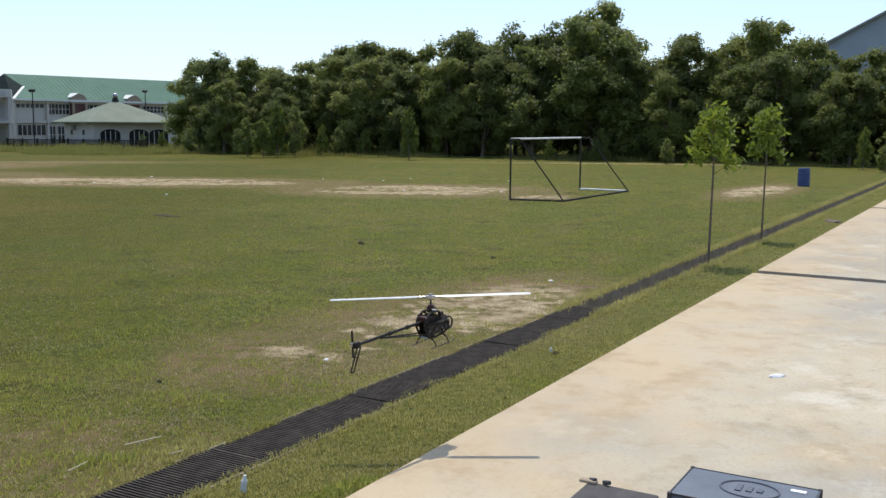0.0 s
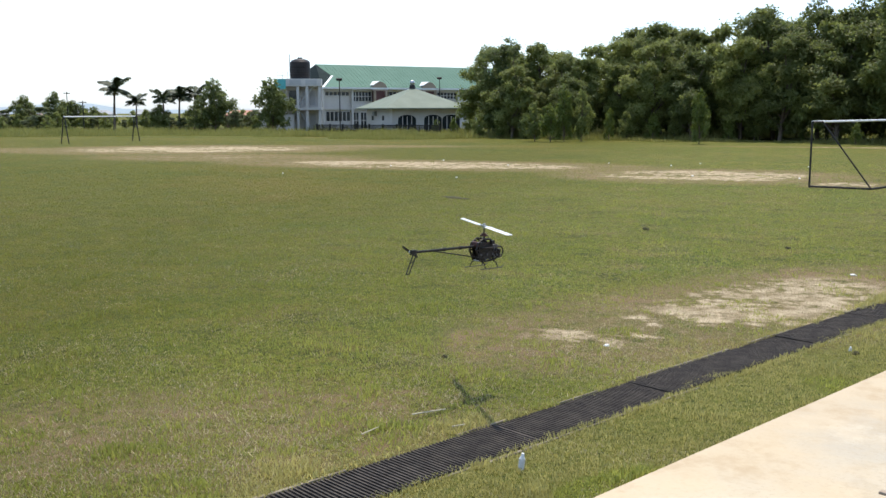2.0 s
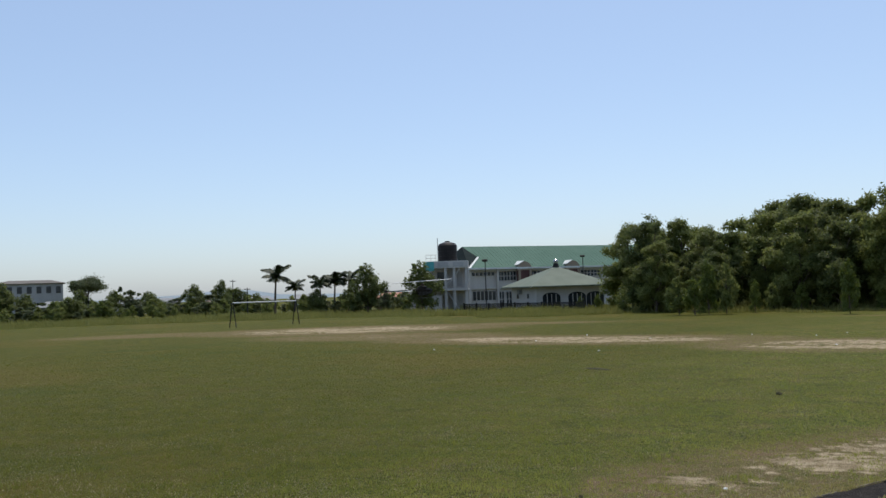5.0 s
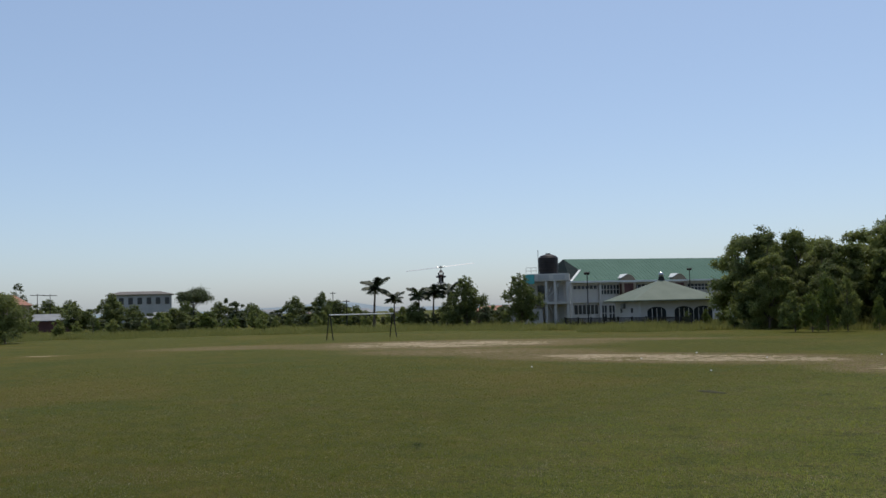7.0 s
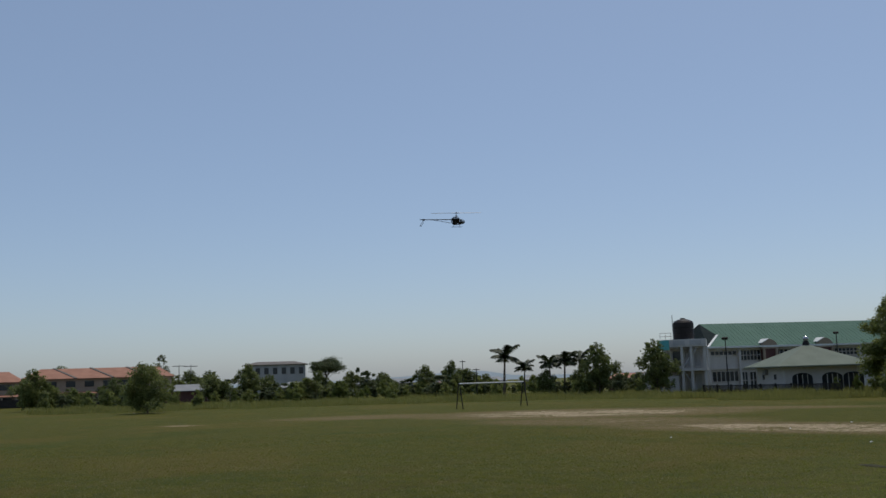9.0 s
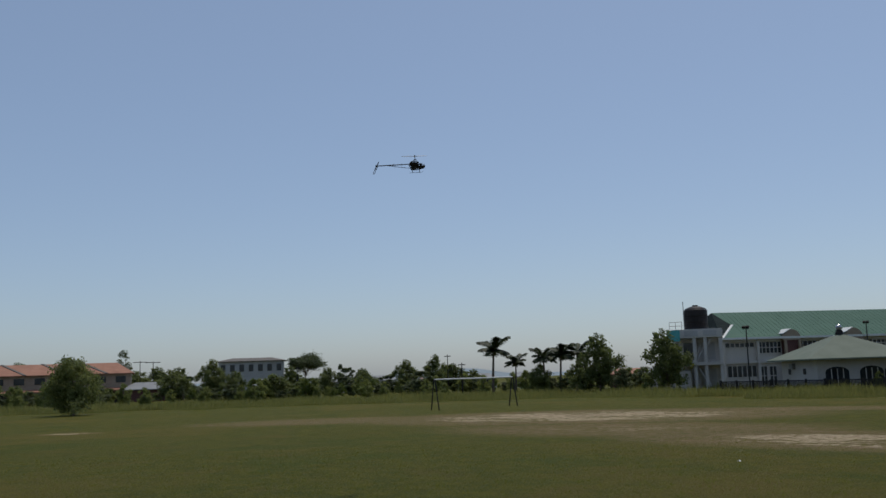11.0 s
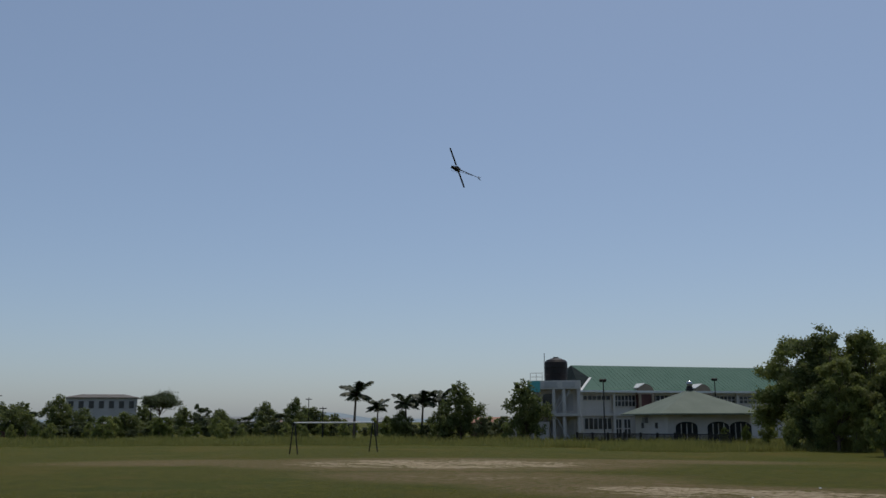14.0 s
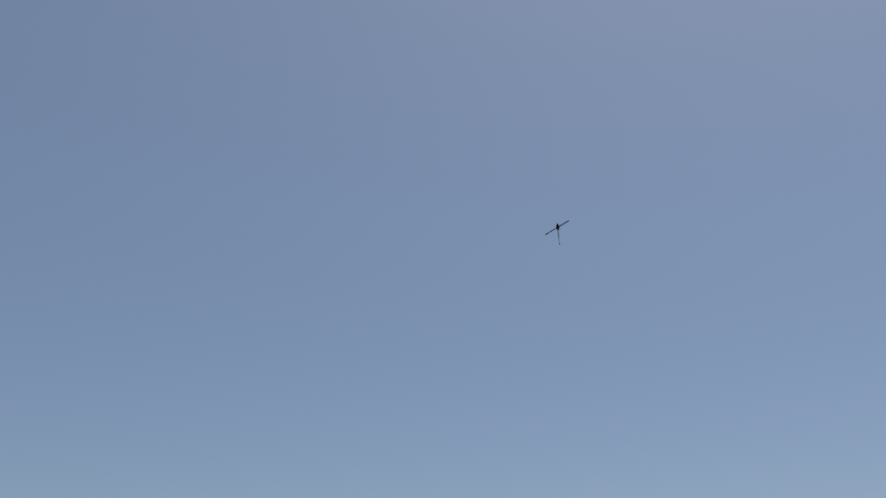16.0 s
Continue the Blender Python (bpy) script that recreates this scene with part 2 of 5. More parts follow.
def stained_concrete():
    """Sunlit concrete: grey worn areas, warm sand stains along noise edges, fine speckle."""
    m, n, l, bsdf = material("pale_concrete")
    pos = n.new("ShaderNodeNewGeometry").outputs["Position"]
    col = (0.455, 0.400, 0.305)
    layers = ((0.16, 6, 0.6, 0.46, 0.60, 0.9, (0.315, 0.298, 0.258)), (0.40, 9, 0.66, 0.52, 0.66, 0.75, (0.42, 0.32, 0.195)),
              (0.33, 8, 0.7, 0.56, 0.64, 0.6, (0.57, 0.53, 0.445)),
              (1.7, 8, 0.7, 0.53, 0.66, 0.6, (0.290, 0.240, 0.165)), (0.8, 10, 0.75, 0.56, 0.66, 0.6, (0.53, 0.475, 0.37)), (26, 5, 0.7, 0.52, 0.68, 0.45, (0.26, 0.225, 0.165)))
    for scale, detail, rough, lo, hi, most, c in layers:
        t, r, x = n.new("ShaderNodeTexNoise"), n.new("ShaderNodeMapRange"), n.new("ShaderNodeMix")
        t.inputs["Scale"].default_value, t.inputs["Detail"].default_value, t.inputs["Roughness"].default_value = scale, detail, rough
        l.new(pos, t.inputs["Vector"])
        r.inputs["From Min"].default_value, r.inputs["From Max"].default_value, r.inputs["To Max"].default_value = lo, hi, most
        l.new(t.outputs["Fac"], r.inputs["Value"])
        x.data_type = "RGBA"
        l.new(r.outputs["Result"], x.inputs["Factor"])
        if isinstance(col, tuple):
            x.inputs["A"].default_value = (*col, 1)
        else:
            l.new(col, x.inputs["A"])
        x.inputs["B"].default_value = (*c, 1)
        col = x.outputs["Result"]
    # sand washed over the edge by the grass
    d, e, w, f, x = n.new("ShaderNodeVectorMath"), n.new("ShaderNodeMath"), n.new("ShaderNodeTexNoise"), n.new("ShaderNodeMapRange"), n.new("ShaderNodeMix")
    d.operation, e.operation, x.data_type = "DOT_PRODUCT", "MULTIPLY_ADD", "RGBA"
    l.new(pos, d.inputs[0])
    d.inputs[1].default_value = DN
    w.inputs["Scale"].default_value, w.inputs["Detail"].default_value, w.inputs["Roughness"].default_value = 0.7, 9, 0.68
    l.new(pos, w.inputs["Vector"])
    l.new(w.outputs["Fac"], e.inputs[0])
    e.inputs[1].default_value = 6.0
    l.new(d.outputs["Value"], e.inputs[2])
    edge = D0.dot(DN) + SLAB_N
    f.inputs["From Min"].default_value, f.inputs["From Max"].default_value = edge + 3.2, edge + 5.2
    f.inputs["To Min"].default_value, f.inputs["To Max"].default_value = 0.68, 0.0
    l.new(e.outputs[0], f.inputs["Value"])
    l.new(f.outputs["Result"], x.inputs["Factor"])
    l.new(col, x.inputs["A"])
    x.inputs["B"].default_value = (0.470, 0.365, 0.235, 1)
    # darker washed soil lying in that sand
    w2, f2, g2, x2 = n.new("ShaderNodeTexNoise"), n.new("ShaderNodeMapRange"), n.new("ShaderNodeMath"), n.new("ShaderNodeMix")
    w2.inputs["Scale"].default_value, w2.inputs["Detail"].default_value, w2.inputs["Roughness"].default_value = 1.25, 10, 0.72
    l.new(pos, w2.inputs["Vector"])
    f2.inputs["From Min"].default_value, f2.inputs["From Max"].default_value, f2.inputs["To Max"].default_value = 0.50, 0.64, 0.85
    l.new(w2.outputs["Fac"], f2.inputs["Value"])
    g2.operation, x2.data_type = "MULTIPLY", "RGBA"
    l.new(f2.outputs["Result"], g2.inputs[0])
    l.new(f.outputs["Result"], g2.inputs[1])
    l.new(g2.outputs[0], x2.inputs["Factor"])
    l.new(x.outputs["Result"], x2.inputs["A"])
    x2.inputs["B"].default_value = (0.315, 0.225, 0.130, 1)
    l.new(x2.outputs["Result"], bsdf.inputs["Base Color"])
    bsdf.inputs["Roughness"].default_value, bsdf.inputs["Specular IOR Level"].default_value = 0.9, 0.2
    bn = n.new("ShaderNodeBump")
    bn.inputs["Strength"].default_value, bn.inputs["Distance"].default_value = 0.3, 0.01
    l.new(t.outputs["Fac"], bn.inputs["Height"])
    l.new(bn.outputs["Normal"], bsdf.inputs["Normal"])
    return m


CONCRETE = stained_concrete()
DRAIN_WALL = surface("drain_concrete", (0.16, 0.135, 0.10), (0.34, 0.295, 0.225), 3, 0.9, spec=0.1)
CLOD = surface("dark_clod", (0.030, 0.028, 0.014), (0.075, 0.068, 0.036), 3, 0.9, spec=0.1)
RIM = surface("worn_rim_concrete", (0.10, 0.085, 0.06), (0.25, 0.215, 0.155), 5, 0.9, spec=0.1, span=(0.5, 0.9))
IRON = surface("dark_iron", (0.026, 0.022, 0.019), (0.085, 0.070, 0.057), 6, 0.8, 0.0, spec=0.15)
STEEL = surface("weathered_goal_paint", (0.014, 0.013, 0.012), (0.045, 0.04, 0.036), 4, 0.7, 0.0, spec=0.2)
WHITE_BAR = surface("worn_white_paint", (0.55, 0.55, 0.54), (0.78, 0.78, 0.77), 3, 0.5)
BARK = surface("bark", (0.07, 0.05, 0.035), (0.18, 0.14, 0.10), 4, 0.95, 0, 0.6)
LEAF = leaf_material("tree_leaves", (0.102, 0.140, 0.036), (0.275, 0.300, 0.086), 0.6)
LEAF_DARK = leaf_material("dark_tree_leaves", (0.080, 0.112, 0.032), (0.215, 0.240, 0.074), 0.6)
# greyer green for far trees, with the distance haze mixed into the colour
LEAF_FAR = leaf_material("hazed_tree_leaves", (0.060, 0.086, 0.034), (0.165, 0.190, 0.080), 0.45)
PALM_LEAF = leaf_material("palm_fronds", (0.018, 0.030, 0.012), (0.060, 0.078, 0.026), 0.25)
LEAF_BRIGHT = leaf_material("young_leaves", (0.09, 0.14, 0.015), (0.24, 0.29, 0.035), 0.5)
GRASS = leaf_material("grass_blades", (0.080, 0.122, 0.009), (0.405, 0.410, 0.095), 0.6, ((0.070, 0.110, 0.010), (0.240, 0.235, 0.050)))
FRESH_GRASS = leaf_material("fresh_grass_blades", (0.165, 0.178, 0.034), (0.50, 0.440, 0.165), 0.62)
DRY_STRAW = leaf_material("dead_grass_straw", (0.22, 0.165, 0.08), (0.62, 0.52, 0.30), 0.3)
SHRUB_LEAF = leaf_material("shrub_leaves", (0.070, 0.105, 0.016), (0.190, 0.225, 0.040), 0.5)
TALL_GRASS = leaf_material("tall_grass_blades", (0.125, 0.150, 0.030), (0.30, 0.285, 0.085), 0.58)
WALL_WHITE = surface("off_white_render", (0.44, 0.415, 0.385), (0.58, 0.55, 0.515), 0.5, 0.85, 0, 0.1, 10)
WALL_GREY = surface("weathered_grey_render", (0.34, 0.33, 0.32), (0.46, 0.45, 0.44), 0.5, 0.85, 0, 0.1, 10)
ROOF_GREEN = surface("green_roof_sheet", (0.062, 0.135, 0.098), (0.088, 0.172, 0.128), 0.4, 0.75, 0, 0.1, 12, spec=0.2)
ROOF_PALE = surface("pale_green_roof_sheet", (0.145, 0.172, 0.132), (0.20, 0.228, 0.182), 0.5, 0.75, 0, 0.1, 12, spec=0.15)
# near-black for the gable: the shadow under its overhang, held in the colour
GABLE_SHADE = surface("gable_shade_colour", (0.010, 0.018, 0.018), (0.024, 0.035, 0.034), 1.0, 0.9, spec=0.1)
ROOF_EDGE = surface("white_barge_board", (0.6, 0.62, 0.6), (0.74, 0.75, 0.73), 2, 0.6)
TEAL = surface("teal_panel", (0.06, 0.33, 0.33), (0.1, 0.42, 0.42), 2, 0.5)
TAN = surface("tan_plaster", (0.26, 0.20, 0.145), (0.36, 0.285, 0.21), 1.0, 0.85)
MAROON = surface("maroon_panel", (0.07, 0.025, 0.022), (0.12, 0.045, 0.04), 1.0, 0.7)
GLASS_DARK = surface("dark_window_pane", (0.012, 0.015, 0.018), (0.035, 0.04, 0.045), 1.0, 0.15, 0, 0)
TANK_BLACK = surface("black_tank_plastic", (0.012, 0.009, 0.009), (0.026, 0.019, 0.018), 2, 0.5, 0, 0.05, spec=0.3)
ROOF_ORANGE = surface("orange_roof_tile", (0.27, 0.120, 0.072), (0.40, 0.195, 0.125), 0.6, 0.8, 0, 0.3, 12)
ROOF_GREY = surface("grey_roof_sheet", (0.17, 0.17, 0.165), (0.28, 0.28, 0.27), 0.6, 0.5, 0, 0.1, 10)
BLOCK_ROOF = surface("weathered_brown_roof", (0.10, 0.085, 0.07), (0.17, 0.15, 0.13), 0.6, 0.8)
SHED_BLUE = surface("blue_grey_cladding", (0.24, 0.28, 0.33), (0.33, 0.37, 0.42), 0.3, 0.6, 0, 0.1, 14)
BLUE_PLASTIC = surface("blue_drum_plastic", (0.012, 0.03, 0.11), (0.03, 0.06, 0.18), 4, 0.45)
# pale blue-grey: the air's haze over the wooded hills, painted in
HILL = surface("hill_haze_colour", (0.20, 0.25, 0.28), (0.26, 0.31, 0.34), 0.02, 1.0, 0, 0)
RED_CLOTH = surface("red_and_white_cloth", (0.5, 0.2, 0.16), (0.6, 0.5, 0.45), 0.8, 0.8)
HELI_BLACK = surface("black_carbon", (0.006, 0.005, 0.004), (0.020, 0.015, 0.012), 20, 0.5, 0.0, 0.05, spec=0.25)
HELI_METAL = surface("bare_aluminium", (0.32, 0.32, 0.33), (0.5, 0.5, 0.51), 20, 0.3, 0.9, 0.05)
HELI_WHITE = surface("white_blade_gloss", (0.58, 0.57, 0.54), (0.70, 0.69, 0.66), 6, 0.3, 0, 0)
HELI_RED = surface("dark_red_anodised", (0.035, 0.010, 0.008), (0.07, 0.018, 0.015), 20, 0.5, 0.2, 0)
CASE_GREY = surface("aluminium_case_sheet", (0.085, 0.102, 0.130), (0.130, 0.148, 0.178), 5, 0.5, 0.1, 0.1)
CASE_DARK = surface("dark_case_trim", (0.02, 0.02, 0.022), (0.05, 0.05, 0.055), 8, 0.5)
EMBLEM = surface("dull_grey_print", (0.065, 0.08, 0.105), (0.095, 0.11, 0.135), 8, 0.6)
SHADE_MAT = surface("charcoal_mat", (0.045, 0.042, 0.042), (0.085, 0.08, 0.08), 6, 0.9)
LITTER = surface("white_litter", (0.6, 0.6, 0.6), (0.8, 0.8, 0.8), 6, 0.6)
STRAW = surface("dry_stick", (0.35, 0.30, 0.20), (0.5, 0.45, 0.33), 10, 0.8)
CLEAR = surface("cloudy_clear_plastic", (0.42, 0.41, 0.39), (0.66, 0.65, 0.62), 10, 0.15)

# ---- mesh helpers ----


def part(name, bm, mat, parent=None, label="", m=None):
    me = bpy.data.meshes.new(name)
    bm.to_mesh(me)
    bm.free()
    me.materials.append(mat)
    ob = new(name, me)
    if parent is not None:
        ob.parent = parent
    if m is not None:
        ob.matrix_basis = m
    if label:
        ob["label"] = label
    return ob


def raw_part(name, verts, faces, mat, parent=None, label=""):
    me = bpy.data.meshes.new(name)
    me.from_pydata([tuple(v) for v in verts], [], faces)
    me.materials.append(mat)
    ob = new(name, me)
    if parent is not None:
        ob.parent = parent
    if label:
        ob["label"] = label
    return ob


def thing(name, m, label, category, group=""):
    ob = new(name)
    ob.empty_display_size = 0.1
    ob.matrix_basis = m
    return tagged(ob, label, category, group)


def box(bm, c, size, turn=None, bevel=0.0):
    r = bmesh.ops.create_cube(bm, size=1.0)
    vs = r["verts"]
    for v in vs:
        v.co = Vector((v.co.x * size[0], v.co.y * size[1], v.co.z * size[2]))
    if bevel:
        es = list({e for v in vs for e in v.link_edges})
        r = bmesh.ops.bevel(bm, geom=es, offset=bevel, segments=2, affect="EDGES", profile=0.6)
        vs = list({v for f in r["faces"] for v in f.verts} | {v for v in vs if v.is_valid})
    for v in vs:
        p = v.co
        if turn is not None:
            p = turn @ p
        v.co = p + Vector(c)
    return bm


def rod(bm, a, b, r0, r1=None, seg=8):
    a, b = Vector(a), Vector(b)
    d = b - a
    m = Matrix.Translation((a + b) / 2) @ d.to_track_quat("Z", "Y").to_matrix().to_4x4()
    bmesh.ops.create_cone(bm, cap_ends=True, segments=seg, radius1=r0, radius2=r0 if r1 is None else r1, depth=d.length, matrix=m)
    return bm


def B():
    return bmesh.new()


def polar(az, dist, z=0.0):
    """A place by its bearing from the origin (degrees to the left of +y) and its distance."""
    return (-dist * math.sin(radians(az)), dist * math.cos(radians(az)), z)


def top_at(elev, dist):
    return 2.8 + dist * math.tan(radians(elev))


# ---- ground ----


def build_ground():
    S = [-2500, DRAIN_S0, DRAIN_S1, 2500]
    verts, faces = [], []

    def quad(a, b, c, d):
        k = len(verts)
        verts.extend((a, b, c, d))
        faces.append((k, k + 1, k + 2, k + 3))
    far = 2500
    quad(along(S[0], 0), along(S[3], 0), along(S[3], -far), along(S[0], -far))
    quad(along(S[0], DRAIN_W), along(S[0], far), along(S[3], far), along(S[3], DRAIN_W))
    quad(along(S[0], 0), along(S[0], DRAIN_W), along(S[1], DRAIN_W), along(S[1], 0))
    quad(along(S[2], 0), along(S[2], DRAIN_W), along(S[3], DRAIN_W), along(S[3], 0))
    faces[0] = tuple(reversed(faces[0]))
    g = raw_part("ground", verts, faces, GROUND)
    bm = bmesh.new()
    bm.from_mesh(g.data)
    bmesh.ops.recalc_face_normals(bm, faces=bm.faces)
    for f in bm.faces:
        if f.normal.z < 0:
            f.normal_flip()
    bm.to_mesh(g.data)
    bm.free()
    tagged(g, "mown sports field of green and dry grass with bare sandy patches", "ground", kind="structure")
    bm = B()
    rot = Matrix.Rotation(math.atan2(DA.y, DA.x), 3, "Z")
    mid, ln = (DRAIN_S0 + DRAIN_S1) / 2, DRAIN_S1 - DRAIN_S0
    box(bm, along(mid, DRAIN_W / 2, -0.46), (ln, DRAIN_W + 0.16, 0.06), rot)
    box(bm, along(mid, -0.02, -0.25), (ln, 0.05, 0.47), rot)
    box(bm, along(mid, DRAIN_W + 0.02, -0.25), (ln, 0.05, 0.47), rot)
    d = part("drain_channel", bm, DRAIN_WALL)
    rng = random.Random(17)
    for side in (-0.025, DRAIN_W + 0.02):
        bm = B()
        s0 = DRAIN_S0
        while s0 < 60:
            step = rng.uniform(0.15, 0.8)
            if rng.random() < 0.5:
                box(bm, along(s0 + step / 2, side + rng.uniform(-0.008, 0.008), -0.004), (step * 0.99, rng.uniform(0.02, 0.04), 0.03), rot, 0.006)
            s0 += step
        part("rim", bm, RIM, d, "pale worn concrete rim showing through the grass")
    tagged(d, "concrete lined open drain channel beside the field", "drain", kind="structure")


def build_grates():
    th = thing("drain_grate", Matrix.Translation(along(0, 0, 0)), "long dark iron bar grate laid over the drain", "drain grate")
    ang = math.atan2(DA.y, DA.x)
    bm = B()
    n = 25
    for k in range(n):
        box(bm, (0.04 * k - 0.48, 0, 0), (0.016, DRAIN_W - 0.03, 0.03))
    for y in (-0.25, -0.09, 0.09, 0.25):
        box(bm, (0, y, -0.012), (0.985, 0.014, 0.024))
    first = None
    s = DRAIN_S0 + 0.5
    rng = random.Random(3)
    while s < GRATE_S1:
        p = DA * s + DN * (DRAIN_W / 2 + rng.uniform(-0.012, 0.012))
        m = Matrix.Translation((p.x, p.y, rng.uniform(-0.012, 0.004))) @ Matrix.Rotation(ang + rng.uniform(-0.008, 0.008), 4, "Z") @ Matrix.Rotation(rng.uniform(-0.012, 0.012), 4, "X")
        if first is None:
            first = part("grate_panel", bm, IRON, th, m=m)
        else:
            o = new("grate_panel", first.data)
            o.parent, o.matrix_basis = th, m
        s += 1.0


def build_slab():
    rot = Matrix.Rotation(math.atan2(DA.y, DA.x), 3, "Z")
    root = thing("pavement", pose(0, 0, 0), "broad pale sunlit concrete pavement in large panels", "pavement")
    root["kind"] = "structure"
    edges = [-22.0, 13.95, 32.0, 52.0, 74.0]
    for a, b in zip(edges, edges[1:]):
        bm = B()
        box(bm, along((a + b) / 2, SLAB_N + 8, -0.02), (b - a - 0.40, 16.0, 0.18), rot, 0.012)
        part("panel", bm, CONCRETE, root)
    bm = B()
    box(bm, along(26, SLAB_N + 8, -0.01), (95.6, 15.8, 0.12), rot)
    part("joint_filler", bm, IRON, root, "dark recessed joint")


def bare_at(x, y):
    v = 0.0
    for cx, cy, a, b, turn, st in BARE:
        c, s = math.cos(radians(turn)), math.sin(radians(turn))
        dx, dy = x - cx, y - cy
        r = math.hypot((dx * c + dy * s) / a, (-dx * s + dy * c) / b)
        v = max(v, st * max(0.0, min(1.0, (1.25 - r) / 1.1)))
    return v


def blades(name, places, height, width, mat, label, category, rng, lean=0.5, per=3):
    verts, faces = [], []
    for x, y, z, k in places:
        for _ in range(per):
            a = rng.uniform(0, 6.283)
            h = height * k * rng.uniform(0.55, 1.2)
            w = width * rng.uniform(0.7, 1.3)
            ox, oy = x + rng.uniform(-1, 1) * width * 4, y + rng.uniform(-1, 1) * width * 4
            ca, sa_ = math.cos(a) * w / 2, math.sin(a) * w / 2
            t = rng.uniform(0, 6.283)
            lx, ly = math.cos(t) * h * lean * rng.random(), math.sin(t) * h * lean * rng.random()
            i = len(verts)
            verts += [(ox - ca, oy - sa_, z - 0.01), (ox + ca, oy + sa_, z - 0.01), (ox + lx * 0.5 + ca * 0.6, oy + ly * 0.5 + sa_ * 0.6, z + h * 0.6), (ox + lx * 0.5 - ca * 0.6, oy + ly * 0.5 - sa_ * 0.6, z + h * 0.6), (ox + lx, oy + ly, z + h)]
            faces += [(i, i + 1, i + 2, i + 3), (i + 3, i + 2, i + 4)]
    o = raw_part(name, verts, faces, mat)
    return tagged(o, label, category, kind="stuff")


def build_grass():
    rng = random.Random(11)
    near, fresh = [], []
    while len(near) < 105000:
        r = 6.3 + 48 * rng.random() ** 2.3
        az = rng.uniform(-36, 72) if r > 11 else rng.uniform(-34, 56)
        x, y, _ = polar(az, r)
        q = Vector((x, y, 0)) - D0
        n = q.dot(DN)
        if -0.02 < n < DRAIN_W - 0.06 * rng.random() - 0.24 * max(0.0, noise.noise((q.dot(DA) * 0.7, 0.0, 6.0))) or n > SLAB_N - 0.02:
            continue
        b = bare_at(x, y)
        if rng.random() < b * 1.5 and noise.noise((x * 1.3, y * 1.3, 5.0)) < 0.22:
            continue
        edge = 0.9 if DRAIN_W - 0.1 < n < SLAB_N or abs(n) < 0.12 else 1.0
        clump = 0.45 + max(0.0, 1.7 * noise.noise((x * 1.6, y * 1.6, 3.0)) + 0.5 * noise.noise((x * 5, y * 5, 8.0)))
        lush = abs(n - 0.75) < 1.0 + 1.0 * noise.noise((x * 0.8, y * 0.8, 2.0))
        (fresh if lush else near).append((x, y, 0, edge * clump))
    blades("field_grass", near, 0.055, 0.0115, GRASS, "short tufted field grass, green with dry blades", "grass", rng, 0.9, 3)
    blades("lush_grass", fresh, 0.06, 0.010, FRESH_GRASS, "fresh green grass on the verge of the drain", "grass", rng, 0.9, 4)
    rim = []
    for _ in range(9000):
        sd = rng.uniform(GRATE_S1 - 1, 62)
        n = rng.choice((-0.04, DRAIN_W + 0.04)) + rng.gauss(0, 0.05)
        x, y, _z = along(sd, n)
        rim.append((x, y, 0, rng.uniform(0.3, 0.9)))
    for _ in range(2600):
        x, y, _z = along(rng.uniform(DRAIN_S0, GRATE_S1), rng.choice((-0.05, DRAIN_W + 0.02, DRAIN_W + 0.05)) + rng.gauss(0, 0.03))
        rim.append((x, y, 0, rng.uniform(0.2, 0.4)))
    for _ in range(2600):
        x, y, _z = along(rng.uniform(-6, 60), SLAB_N - 0.03 + rng.gauss(0, 0.05) + 0.05 * noise.noise((len(rim) * 0.37, 0, 0)))
        rim.append((x, y, 0.0, rng.uniform(0.2, 0.55)))
    blades("verge_grass", rim, 0.125, 0.012, FRESH_GRASS, "longer grass hanging over the rim of the drain", "grass", rng, 0.9, 4)
    straw = []
    while len(straw) < 70000:
        r = 6.2 + 30 * rng.random() ** 2.0
        x, y, _ = polar(rng.uniform(-32, 60), r)
        n = (Vector((x, y, 0)) - D0).dot(DN)
        if -0.05 < n < DRAIN_W + 0.05 or n > SLAB_N - 0.05:
            continue
        patch = noise.noise((x * 0.5, y * 0.5, 21.0)) + 0.5 * noise.noise((x * 1.9, y * 1.9, 4.0))
        if rng.random() > 0.28 + 1.1 * patch + 1.2 * bare_at(x, y):
            continue
        straw.append((x, y, 0.012, rng.uniform(0.5, 1.3)))
    blades("dead_straw", straw, 0.016, 0.006, DRY_STRAW, "pale dead straw lying among the short grass", "straw", rng, 4.0, 1)
    tall = []
    while len(tall) < 52000:
        az = rng.uniform(-26, 62)
        lo = 80 + (az + 26) * 0.375 + 17 * max(0.0, min(1.0, (az - 20) / 9)) ** 2
        r = lo - 3 + 7 * noise.noise((az * 0.35, 4.0, 0)) + rng.uniform(0, 44) * rng.random() + 1
        x, y, _ = polar(az, r)
        if noise.noise((x * 0.06, y * 0.06, 1.0)) < -0.28:
            continue
        edge = min(1.0, 0.22 + max(0.0, r - lo + 2.0) / 8)
        tall.append((x, y, 0, edge * max(0.2, 0.72 + 0.9 * noise.noise((x * 0.16, y * 0.16, 7.0))) * rng.uniform(0.5, 1.2) * (1.1 - 0.35 * max(0.0, min(1.0, (az - 10) / 8)))))
    blades("tall_grass", tall, 1.15, 0.06, TALL_GRASS, "rough tall grass along the edge of the field", "grass", rng, 0.5, 3)


# ---- helicopter ----


